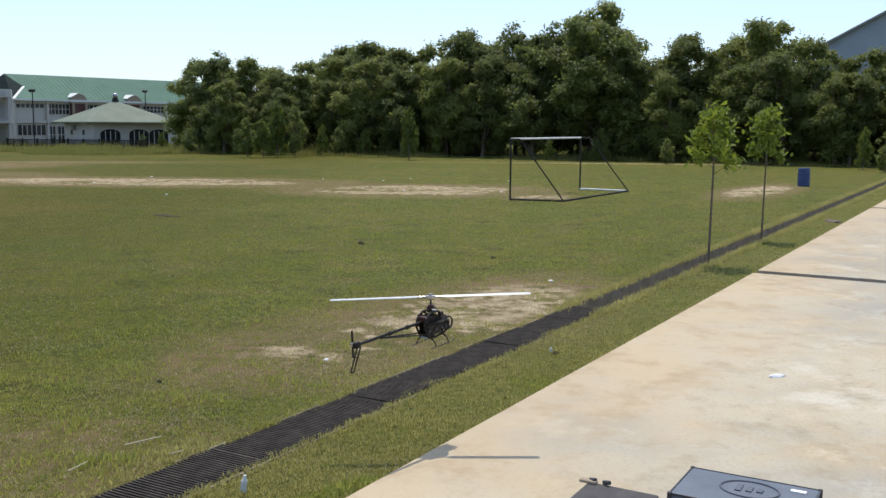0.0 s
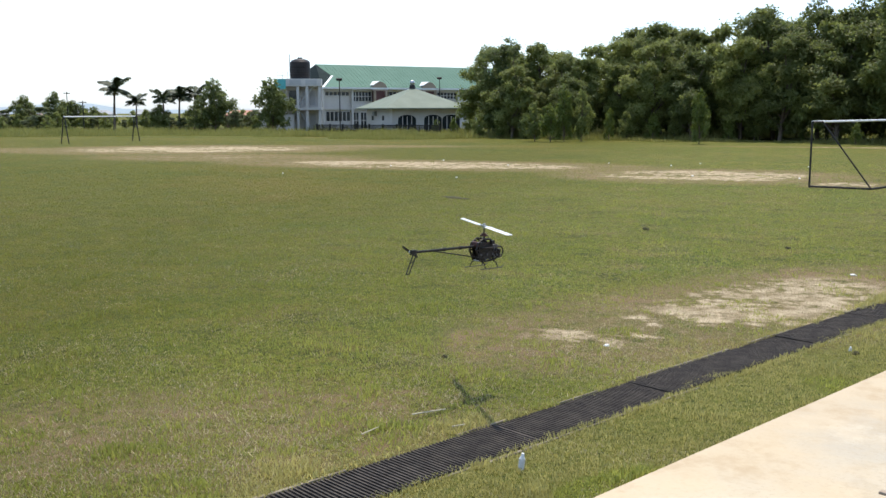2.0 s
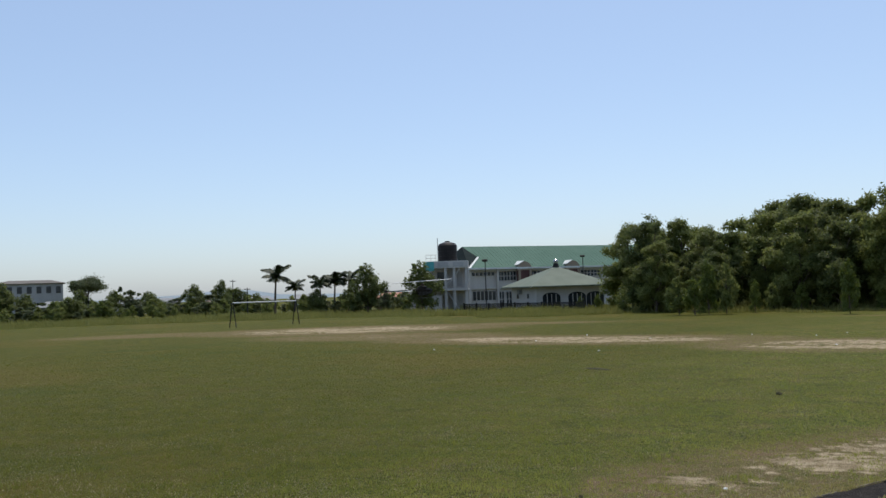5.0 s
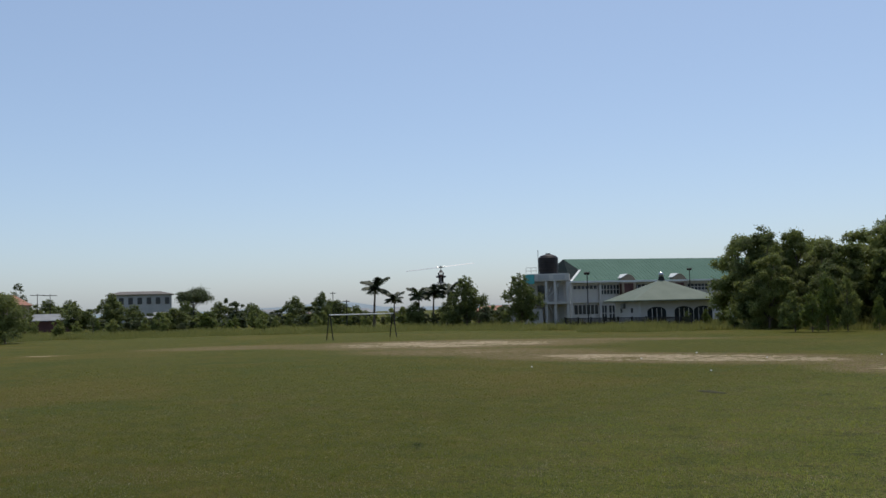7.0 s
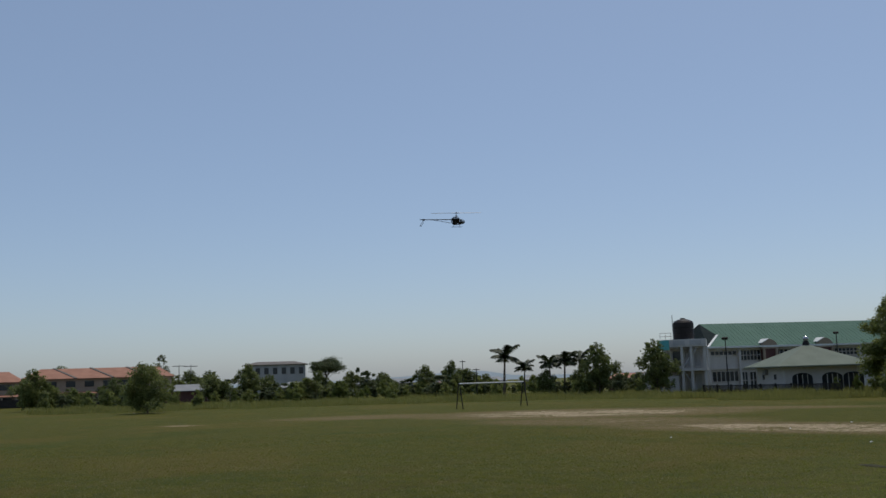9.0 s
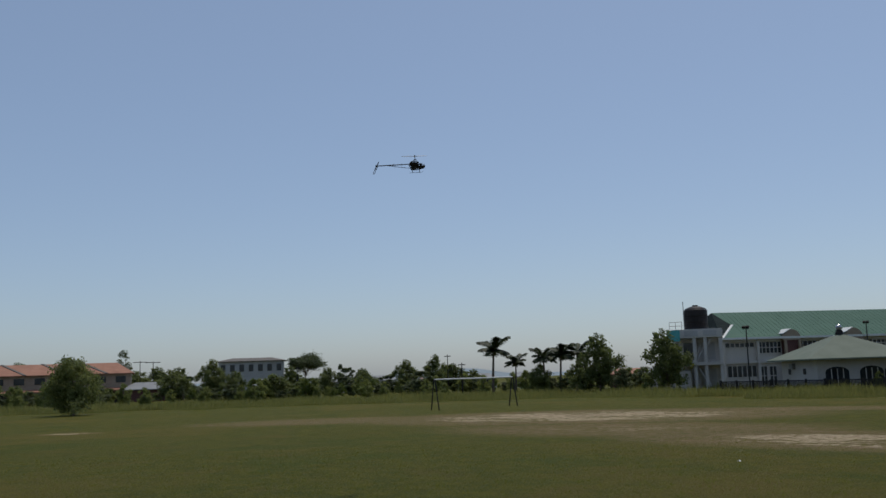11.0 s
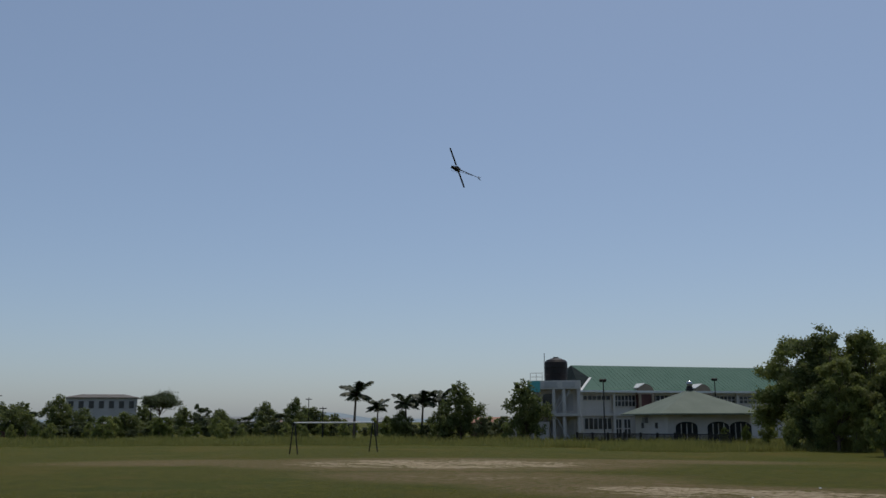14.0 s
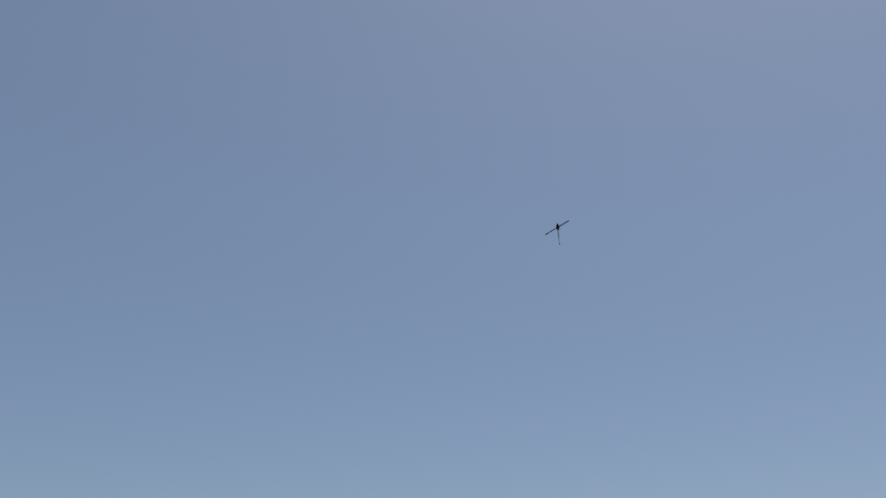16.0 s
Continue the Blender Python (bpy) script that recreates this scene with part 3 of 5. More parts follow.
def build_helicopter():
    h = thing("model_helicopter", pose(0, 0, 1.3), "black radio-controlled helicopter with white rotor blades, flying", "helicopter")
    Z = Matrix.Identity(3)
    rim = [(-0.13, 0.09), (-0.16, 0.02), (-0.10, -0.09), (-0.02, -0.10), (0.10, -0.09), (0.19, -0.06), (0.19, 0.0), (0.08, 0.04), (0.05, 0.12), (-0.06, 0.13)]
    for y in (-0.045, 0.045):
        bm = B()
        for (x0, z0), (x1, z1) in zip(rim, rim[1:] + rim[:1]):
            rod(bm, (x0, y, z0), (x1, y, z1), 0.010, seg=6)
        for x0, z0, x1, z1 in ((-0.13, 0.05, -0.02, -0.10), (-0.06, 0.13, 0.08, 0.04), (0.08, 0.04, 0.10, -0.09), (-0.10, -0.09, 0.08, 0.04), (-0.16, 0.02, 0.19, -0.02)):
            rod(bm, (x0, y, z0), (x1, y, z1), 0.009, seg=6)
        part("side_frame", bm, HELI_BLACK, h)
    for x, z in ((-0.13, 0.09), (-0.10, -0.09), (0.10, -0.09), (0.19, -0.03), (0.05, 0.12)):
        bm = B()
        rod(bm, (x, -0.052, z), (x, 0.052, z), 0.008, seg=8)
        part("frame_spacer", bm, HELI_METAL, h, "bare metal spacer")
    bm = B()
    box(bm, (0.005, 0, 0.005), (0.125, 0.07, 0.12), None, 0.014)
    box(bm, (-0.06, 0, 0.06), (0.07, 0.06, 0.06), None, 0.01)
    part("gear_housing", bm, HELI_BLACK, h)
    bm = B()
    box(bm, (0.125, 0, -0.035), (0.17, 0.075, 0.075), None, 0.012)
    part("battery", bm, HELI_BLACK, h, "black battery pack in the frame")
    for y in (-0.045, 0.045):
        bm = B()
        box(bm, (-0.02, y, 0.01), (0.19, 0.006, 0.17), None, 0.002)
        part("side_plate", bm, HELI_BLACK, h)
    bm = B()
    box(bm, (0.175, 0, -0.015), (0.13, 0.05, 0.05), None, 0.012)
    part("nose_tray", bm, HELI_BLACK, h)
    for y in (-0.045, 0.045):
        bm = B()
        for k in range(14):
            a0, a1 = 6.283 * k / 14, 6.283 * (k + 1) / 14
            rod(bm, (0.185 + 0.060 * math.cos(a0), y, -0.015 + 0.056 * math.sin(a0)), (0.185 + 0.060 * math.cos(a1), y, -0.015 + 0.056 * math.sin(a1)), 0.008, seg=6)
        part("nose_hoop", bm, HELI_BLACK, h)
    bm = B()
    rod(bm, (-0.04, 0, -0.09), (-0.04, 0, -0.02), 0.05, seg=16)
    part("motor", bm, HELI_BLACK, h)
    bm = B()
    rod(bm, (0, 0, 0.03), (0, 0, 0.045), 0.115, seg=28)
    part("main_gear", bm, HELI_BLACK, h)
    for x, y in ((0.07, 0.055), (0.07, -0.055), (-0.09, 0.05)):
        bm = B()
        box(bm, (x, y, 0.09), (0.045, 0.025, 0.04), None, 0.004)
        part("servo", bm, HELI_BLACK, h)
    bm = B()
    box(bm, (-0.115, 0, 0.075), (0.05, 0.09, 0.05), None, 0.008)
    part("boom_clamp", bm, HELI_RED, h, "dark red boom clamp")
    for x, z, sx, sz, mat, lab in ((0.13, 0.045, 0.09, 0.03, SHADE_MAT, "grey speed controller"), (-0.02, -0.075, 0.05, 0.03, CASE_GREY, "grey receiver box"), (0.16, -0.05, 0.11, 0.035, SHADE_MAT, "battery pack")):
        bm = B()
        box(bm, (x, 0, z), (sx, 0.085, sz), None, 0.006)
        part("electronics", bm, mat, h, lab)
    for y in (-0.05, 0.05):
        bm = B()
        for a in range(6):
            f0, f1 = a / 6, (a + 1) / 6
            rod(bm, (0.14 - 0.2 * f0, y, 0.06 + 0.03 * math.sin(3.1 * f0)), (0.14 - 0.2 * f1, y, 0.06 + 0.03 * math.sin(3.1 * f1)), 0.004, seg=5)
        part("wire", bm, HELI_RED, h)
    for x in (-0.09, 0.0, 0.08):
        for y in (-0.05, 0.05):
            bm = B()
            rod(bm, (x, y - 0.004, -0.03), (x, y + 0.004, -0.03), 0.014, seg=10)
            part("bolt", bm, SHADE_MAT, h)
    bm = B()
    rod(bm, (0, 0, 0.10), (0, 0, 0.25), 0.007, seg=8)
    part("mast", bm, HELI_BLACK, h)
    bm = B()
    rod(bm, (0, 0, 0.15), (0, 0, 0.165), 0.04, seg=16)
    rod(bm, (0, 0, 0.165), (0, 0, 0.18), 0.026, seg=16)
    part("swashplate", bm, HELI_RED, h)
    for x, y in ((0.035, 0.02), (0.035, -0.02), (-0.04, 0)):
        bm = B()
        rod(bm, (x * 1.6, y * 2, 0.09), (x, y, 0.16), 0.003, seg=6)
        part("link_rod", bm, HELI_BLACK, h)
    bm = B()
    rod(bm, (-0.10, 0, 0.055), (-0.98, 0, 0.055), 0.0125, seg=12)
    part("tail_boom", bm, HELI_BLACK, h)
    for x in (-0.32, -0.55):
        bm = B()
        rod(bm, (x, 0, 0.055), (x - 0.03, 0, 0.055), 0.018, seg=12)
        part("boom_ring", bm, HELI_BLACK, h)
    for y in (-0.05, 0.05):
        bm = B()
        rod(bm, (-0.08, y, -0.06), (-0.70, y * 0.2, 0.045), 0.006, seg=8)
        part("boom_strut", bm, HELI_BLACK, h)
    bm = B()
    box(bm, (-0.98, 0, 0.055), (0.06, 0.035, 0.05), None, 0.008)
    part("tail_gearbox", bm, HELI_BLACK, h)
    bm = B()
    fin = ((-0.955, -0.02, 0.04), (-1.0, -0.02, 0.035), (-1.085, -0.02, -0.14), (-1.05, -0.02, -0.145))
    for p, q in zip(fin, fin[1:] + fin[:1]):
        rod(bm, p, q, 0.006, seg=6)
    rod(bm, (-0.99, -0.02, -0.03), (-1.035, -0.02, -0.04), 0.004, seg=6)
    part("tail_fin", bm, HELI_BLACK, h)
    for y in (-0.11, 0.11):
        bm = B()
        rod(bm, (-0.15, y, -0.165), (0.15, y, -0.165), 0.0045, seg=8)
        rod(bm, (0.15, y, -0.165), (0.185, y, -0.15), 0.0045, 0.004, seg=8)
        part("skid", bm, SHADE_MAT, h)
    for x in (-0.08, 0.10):
        for s in (-1, 1):
            bm = B()
            rod(bm, (x, s * 0.03, -0.085), (x, s * 0.085, -0.115), 0.007, 0.006, 8)
            rod(bm, (x, s * 0.085, -0.115), (x, s * 0.11, -0.165), 0.0055, 0.0045, 8)
            part("skid_leg", bm, HELI_BLACK, h)
    bm = B()
    box(bm, (0, 0, 0), (0.09, 0.03, 0.028), None, 0.006)
    rod(bm, (0, 0, -0.02), (0, 0, 0.03), 0.014, seg=12)
    rod(bm, (-0.13, 0, 0), (0.13, 0, 0), 0.009, seg=8)
    rotor = part("main_rotor", bm, HELI_METAL, h, "metal rotor head", m=pose(0, 0, 0.25))
    for s in (1, -1):
        bm = B()
        rows = [(0.10, 0.018, 0.011), (0.14, 0.033, 0.011), (0.84, 0.033, 0.009), (0.87, 0.022, 0.006)]
        ring = []
        for x, c, t in rows:
            ring.append([bm.verts.new((s * x, yy * s, zz)) for yy, zz in ((-c, 0.0), (0.0, t), (c * 0.9, t * 0.6), (c, 0.0), (0.0, -t * 0.6))])
        for p, q in zip(ring, ring[1:]):
            for k in range(5):
                bm.faces.new((p[k], p[(k + 1) % 5], q[(k + 1) % 5], q[k]))
        bm.faces.new(ring[0])
        bm.faces.new(ring[-1])
        bmesh.ops.recalc_face_normals(bm, faces=bm.faces)
        bl = part("rotor_blade", bm, HELI_WHITE, rotor, "glossy white rotor blade, shade of its underside put in as black")
        # downward faces take black: the blade's shaded underside, put into the colour
        bl.data.materials.append(HELI_BLACK)
        for pl in bl.data.polygons:
            pl.material_index = 1 if pl.normal.z < -0.05 else 0
    bm = B()
    rod(bm, (0, -0.012, 0), (0, 0.02, 0), 0.012, seg=10)
    tail = part("tail_rotor", bm, HELI_METAL, h, "metal tail rotor hub", m=pose(-0.98, 0.035, 0.055))
    for s in (1, -1):
        bm = B()
        box(bm, (0, 0.008, s * 0.065), (0.022, 0.004, 0.095), None, 0.001)
        part("tail_blade", bm, HELI_BLACK, tail)
    return h, rotor, tail


# ---- goals ----


def tube_path(bm, pts, r):
    for a, b in zip(pts, pts[1:]):
        rod(bm, a, b, r, seg=10)


def build_goals():
    fl, fr = Vector((2.62, 37.3, 0)), Vector((6.28, 44.1, 0))
    bl, br = Vector((4.6, 36.6, 0)), Vector((8.23, 42.75, 0))
    hgt = 2.36
    up = Vector((0, 0, hgt))
    g = thing("football_goal", Matrix.Translation(fl), "full-size football goal of thin dark pipe without a net", "goal", "goals")

    def p(v):
        return v - fl
    for name, a, b, r, mat in (("post", fl, fl + up, 0.036, STEEL), ("post", fr, fr + up, 0.036, STEEL), ("crossbar", fl + up, fr + up, 0.04, WHITE_BAR),
                               ("base_rail", fl + Vector((0, 0, 0.04)), bl + Vector((0, 0, 0.04)), 0.035, STEEL), ("base_rail", fr + Vector((0, 0, 0.04)), br + Vector((0, 0, 0.04)), 0.04, WHITE_BAR),
                               ("back_rail", bl + Vector((0, 0, 0.04)), br + Vector((0, 0, 0.04)), 0.035, STEEL)):
        bm = B()
        rod(bm, p(a), p(b), r, seg=10)
        part(name, bm, mat, g, "worn white bar" if mat is WHITE_BAR else "")
    for a, b in ((fl, bl), (fr, br)):
        bm = B()
        k = (b - a) * 0.17
        tube_path(bm, [p(a + up), p(a + up + k), p(b + Vector((0, 0, 0.04)))], 0.028)
        part("stay", bm, STEEL, g)
    # the far goal, with A-shaped sides
    a0, b0 = Vector((-57.2, 72.9, 0)), Vector((-55.3, 80.8, 0))
    g = thing("football_goal", Matrix.Translation(a0), "distant football goal with splayed dark legs and a pale crossbar", "goal", "goals")
    ax = (b0 - a0).normalized()
    sd = Vector((ax.y, -ax.x, 0))
    w = (b0 - a0).length

    def q(u, v, z):
        t = ax * u + sd * v
        return (t.x, t.y, z)
    bm = B()
    rod(bm, q(0, 0, 2.36), q(w, 0, 2.36), 0.06, seg=10)
    part("crossbar", bm, WHITE_BAR, g, "pale crossbar")
    for u in (0, w):
        for v in (-0.5, 0.5):
            bm = B()
            rod(bm, q(u, v * 0.15, 2.36), q(u, v, 0), 0.05, seg=8)
            part("leg", bm, STEEL, g)


# ---- trees ----


def leaf_cloud(rng, boughs, size, count, fine=13):
    """Leaves as loose tilted quads in many small sprays over each bough, denser outside and above, thinning outwards."""
    verts, faces = [], []
    sprays = []
    for cx, cy, cz, r, flat in boughs:
        for _ in range(fine):
            v = Vector((rng.gauss(0, 1), rng.gauss(0, 1), rng.gauss(0.25, 1))).normalized()
            k = r * rng.uniform(0.45, 1.0)
            sprays.append((cx + v.x * k, cy + v.y * k, cz + v.z * k * flat, r * rng.uniform(0.26, 0.46), v))
    total = sum(q[3] ** 2 for q in sprays)
    for x, y, z, r, out in sprays:
        for _ in range(max(6, round(count * r * r / total))):
            p = Vector((x + rng.gauss(0, r * 0.62), y + rng.gauss(0, r * 0.62), z + rng.gauss(0, r * 0.5)))
            nrm = (out * 0.5 + Vector((rng.uniform(-1, 1), rng.uniform(-1, 1), rng.uniform(-0.3, 1.3)))).normalized()
            t = Matrix.Rotation(rng.uniform(0, 6.28), 3, nrm) @ nrm.orthogonal().normalized()
            u = nrm.cross(t)
            a, b = size * rng.uniform(0.6, 1.3), size * rng.uniform(0.3, 0.6)
            i = len(verts)
            verts += [p - t * a, p + u * b - nrm * a * 0.15, p + t * a, p - u * b - nrm * a * 0.15]
            faces.append((i, i + 1, i + 2, i + 3))
    return verts, faces


def make_tree(seed, height, spread, low, size, count, mat, label, group, name="tree", lumps=16, flat=0.85):
    """A tree of unit place: tapered leaning trunk, limbs, and boughs of leafy sprays from low to height."""
    rng = random.Random(seed)
    t = thing(name, pose(0, 0, 0), label, "tree", group)
    bm = B()
    lean = Vector((rng.uniform(-0.08, 0.08), rng.uniform(-0.08, 0.08), 1)) * height
    r = 0.016 * height + 0.02
    rod(bm, (0, 0, -0.1), lean * 0.35, r, r * 0.75, 9)
    rod(bm, lean * 0.35, lean * 0.75, r * 0.75, r * 0.35, 8)
    boughs = []
    for k in range(lumps):
        f = (k + 0.5) / lumps
        a = k * 2.4 + rng.uniform(-0.6, 0.6)
        br = spread * rng.uniform(0.24, 0.46) * (1.0 - 0.25 * f)
        wide = math.sin(math.pi * (0.22 + 0.66 * f)) ** 0.8
        rad = max(0.0, spread * wide * rng.uniform(0.55, 1.05) - br * 0.5)
        top = height - br * flat * 1.05
        zc = low + br * 0.5 + (top - low - br * 0.5) * min(1.0, f * rng.uniform(0.92, 1.05))
        c = Vector((lean.x * zc / height + math.cos(a) * rad, lean.y * zc / height + math.sin(a) * rad, zc))
        boughs.append((*c, br, flat))
        rod(bm, lean * min(0.7, 0.75 * max(0.12, zc / height - 0.18)), c, r * 0.42, r * 0.12, 6)
    boughs.append((lean.x * 0.9, lean.y * 0.9, height - spread * 0.3 * flat, spread * 0.3, flat))
    boughs.append((lean.x * 0.5, lean.y * 0.5, low + (height - low) * 0.45, spread * 0.5, 1.2))
    part("trunk", bm, BARK, t)
    v, f = leaf_cloud(rng, boughs, size, count)
    raw_part("crown", v, f, mat, t)
    return t


def place(src, x, y, s, turn, sz=1.0, z=0.0):
    return copy_thing(src, pose(x, y, z, 0, 0, turn) @ Matrix.Diagonal((s, s, s * sz, 1)))


def build_woods():
    rng = random.Random(21)
    kinds = [make_tree(100 + k, 11.0, 3.5 + 0.35 * (k % 3), 1.0, 0.172, 20500, (LEAF, LEAF_DARK, LEAF)[k % 3],
                       "tall leafy green tree in the dense wood beside the field", "wood trees", lumps=(15, 19, 13, 22, 17)[k]) for k in range(5)]
    used = set()

    def put(az, elev, dist, wide=1.0):
        k = rng.randrange(5)
        hgt = top_at(elev, dist)
        s = hgt / 10.35
        x, y, _ = polar(az, dist)
        m = pose(x, y, 0, 0, 0, rng.uniform(0, 360)) @ Matrix.Diagonal((s * wide, s * wide, s, 1))
        if k in used:
            copy_thing(kinds[k], m)
        else:
            used.add(k)
            kinds[k].matrix_basis = m
    front = [(13.0, 3.75, 103), (10.9, 3.55, 104), (8.6, 3.3, 100), (6.4, 4.3, 102), (4.2, 4.6, 99), (2.2, 4.0, 97), (0.2, 4.3, 97), (-2.0, 4.9, 95), (-4.3, 5.95, 95),
             (-6.4, 6.0, 93), (-8.6, 6.7, 92), (-10.5, 5.9, 91), (-12.4, 3.3, 90), (-14.4, 4.6, 88), (-16.6, 4.9, 87), (-19.0, 5.5, 86), (-21.0, 4.5, 84), (-23.2, 4.0, 84), (-25.5, 4.2, 82)]
    for az, el, d in front:
        put(az, el, d)
    for az, el, d in front[::1]:
        put(az + rng.uniform(-1.3, 1.3), el * rng.uniform(0.62, 0.8), d - 4, 1.05)
        put(az + 1.1, el * rng.uniform(0.8, 0.97), d + 9, 1.1)
    for az, el, d in front:
        put(az + rng.uniform(-0.8, 0.8), rng.uniform(1.3, 2.1), d + 2.5, 1.5)
    for k, o in enumerate(kinds):
        if k not in used:
            x, y, _ = polar(-2 - k, 112)
            o.matrix_basis = pose(x, y, 0)


def build_bushes():
    rng = random.Random(5)
    srcs = [make_tree(300 + k, 3.0, 1.4, 0.1, 0.13, 2400, (SHRUB_LEAF, LEAF)[k], "bushy green shrub in rough grass", "field shrubs", "shrub", 10) for k in range(2)]
    spots = [(11.4, 88, 3.6, 1), (10.5, 87, 3.4, 0), (9.7, 88, 4.3, 0), (8.7, 88, 3.9, 1), (7.1, 90, 2.6, 0), (2.0, 82, 3.9, 0), (6.1, 93, 2.3, 1), (4.6, 92, 2.2, 0), (-1.0, 92, 2.4, 1),
             (15.2, 118, 2.7, 1), (16.2, 119, 1.7, 0), (17.2, 118, 1.5, 1), (-9, 84, 1.6, 0), (-13.0, 78, 1.7, 1), (-23.5, 74, 2.6, 0), (-24.6, 70, 2.2, 1), (0.4, 91, 1.8, 0), (3.4, 93, 2.6, 1)]
    for k in range(30):
        az = 14.5 - 41 * k / 29 + rng.uniform(-0.5, 0.5)
        spots.append((az, (103 if az > 5 else 97 if az > -6 else 88) - 5 + rng.uniform(-1.5, 3), rng.uniform(1.0, 2.4), rng.choice((1, 1, 1, 0))))
    for k in range(64):
        az = 27 + 34 * k / 63 + rng.uniform(-0.4, 0.4)
        spots.append((az, rng.uniform(142, 176), rng.uniform(1.3, 2.7), rng.choice((1, 1, 1, 1, 0))))
    done = set()
    for az, d, h, k in spots:
        x, y, _ = polar(az, d)
        slim = 0.68 if h > 2.5 and az < 14 else 1.0
        s = h / 3.0 * slim
        if k in done:
            place(srcs[k], x, y, s * (1.3 if az > 26 else 1.0), rng.uniform(0, 360), 0.78 if az > 26 else 1.0 / slim)
        else:
            done.add(k)
            srcs[k].matrix_basis = pose(x, y, 0, 0, 0, 40) @ Matrix.Diagonal((s, s, s / slim, 1))


def build_saplings():
    for seed, x, y, hgt, spread, low in ((7, 5.55, 19.9, 3.25, 0.6, 2.05), (9, 8.1, 24.3, 3.3, 0.5, 2.1)):
        rng = random.Random(seed)
        t = thing("sapling", pose(x, y, 0), "thin young tree with sparse bright leaves by the drain", "tree", "saplings")
        bm = B()
        rod(bm, (0, 0, -0.05), (0.03, 0.0, low), 0.028, 0.02, 8)
        rod(bm, (0.03, 0, low), (0.0, 0.02, hgt * 0.95), 0.018, 0.006, 7)
        clumps = []
        for k in range(9):
            a = k * 2.4
            z = low + (hgt - low) * (0.05 + 0.85 * k / 8)
            rad = spread * (1 - 0.55 * k / 8) * rng.uniform(0.5, 0.95)
            c = (math.cos(a) * rad, math.sin(a) * rad, z)
            rod(bm, (0.02, 0, z - 0.25), c, 0.008, 0.003, 5)
            clumps.append((c[0], c[1], c[2], 0.25, 0.25, 0.2))
        part("trunk", bm, BARK, t)
        verts, faces = [], []
        for cx, cy, cz, rx, ry, rz in clumps:
            for _ in range(70):
                p = Vector((cx + rng.gauss(0, rx * 0.42), cy + rng.gauss(0, ry * 0.42), cz + rng.gauss(0, rz * 0.5)))
                nrm = Vector((rng.uniform(-1, 1), rng.uniform(-1, 1), rng.uniform(0.1, 1))).normalized()
                tt = Matrix.Rotation(rng.uniform(0, 6.28), 3, nrm) @ nrm.orthogonal().normalized()
                u = nrm.cross(tt)
                i = len(verts)
                a, b = rng.uniform(0.06, 0.12), rng.uniform(0.025, 0.045)
                verts += [p - tt * a, p + u * b, p + tt * a - nrm * 0.02, p - u * b]
                faces.append((i, i + 1, i + 2, i + 3))
        raw_part("crown", verts, faces, LEAF_BRIGHT, t)


def make_palm(seed, height, size, label):
    rng = random.Random(seed)
    t = thing("palm_tree", pose(0, 0, 0), label, "palm tree", "palms")
    bm = B()
    prev = Vector((0, 0, -0.1))
    for k in range(1, 7):
        f = k / 6
        p = Vector((0.25 * f * f, 0.1 * f, height * f))
        rod(bm, prev, p, 0.22 - 0.1 * (f - 1 / 6), 0.22 - 0.1 * f, 9)
        prev = p
    part("trunk", bm, BARK, t)
    for k in range(19):
        a = k * 2.4
        rise = rng.uniform(-0.1, 1.9)
        ln = size * rng.uniform(0.85, 1.1)
        verts, faces = [], []
        pts = []
        for j in range(9):
            f = j / 8
            r = ln * f * (0.95 - 0.15 * f)
            z = height + ln * (rise * f * 0.8 - (0.26 + 0.30 * rise) * f * f)
            pts.append(Vector((prev.x + math.cos(a) * r, prev.y + math.sin(a) * r, z)))
        side = Vector((-math.sin(a), math.cos(a), 0))
        for j in range(1, 9):
            for s in (-1, 1):
                for h2 in (0, 0.33, 0.66):
                    p = pts[j - 1].lerp(pts[j], h2)
                    d = (pts[j] - pts[j - 1]).normalized()
                    wl_ = size * 0.27 * math.sin(math.pi * min(0.97, (j + h2) / 9.5)) + 0.08
                    e = p + side * s * wl_ + d * wl_ * 0.5 - Vector((0, 0, wl_ * rng.uniform(0.3, 0.9)))
                    i = len(verts)
                    verts += [p - d * 0.16, p + d * 0.16, e]
                    faces.append((i, i + 1, i + 2))
        i = len(verts)
        for p in pts:
            verts += [p + side * 0.04, p - side * 0.04]
        for j in range(8):
            faces.append((i + 2 * j, i + 2 * j + 1, i + 2 * j + 3, i + 2 * j + 2))
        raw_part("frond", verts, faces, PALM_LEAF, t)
    return t


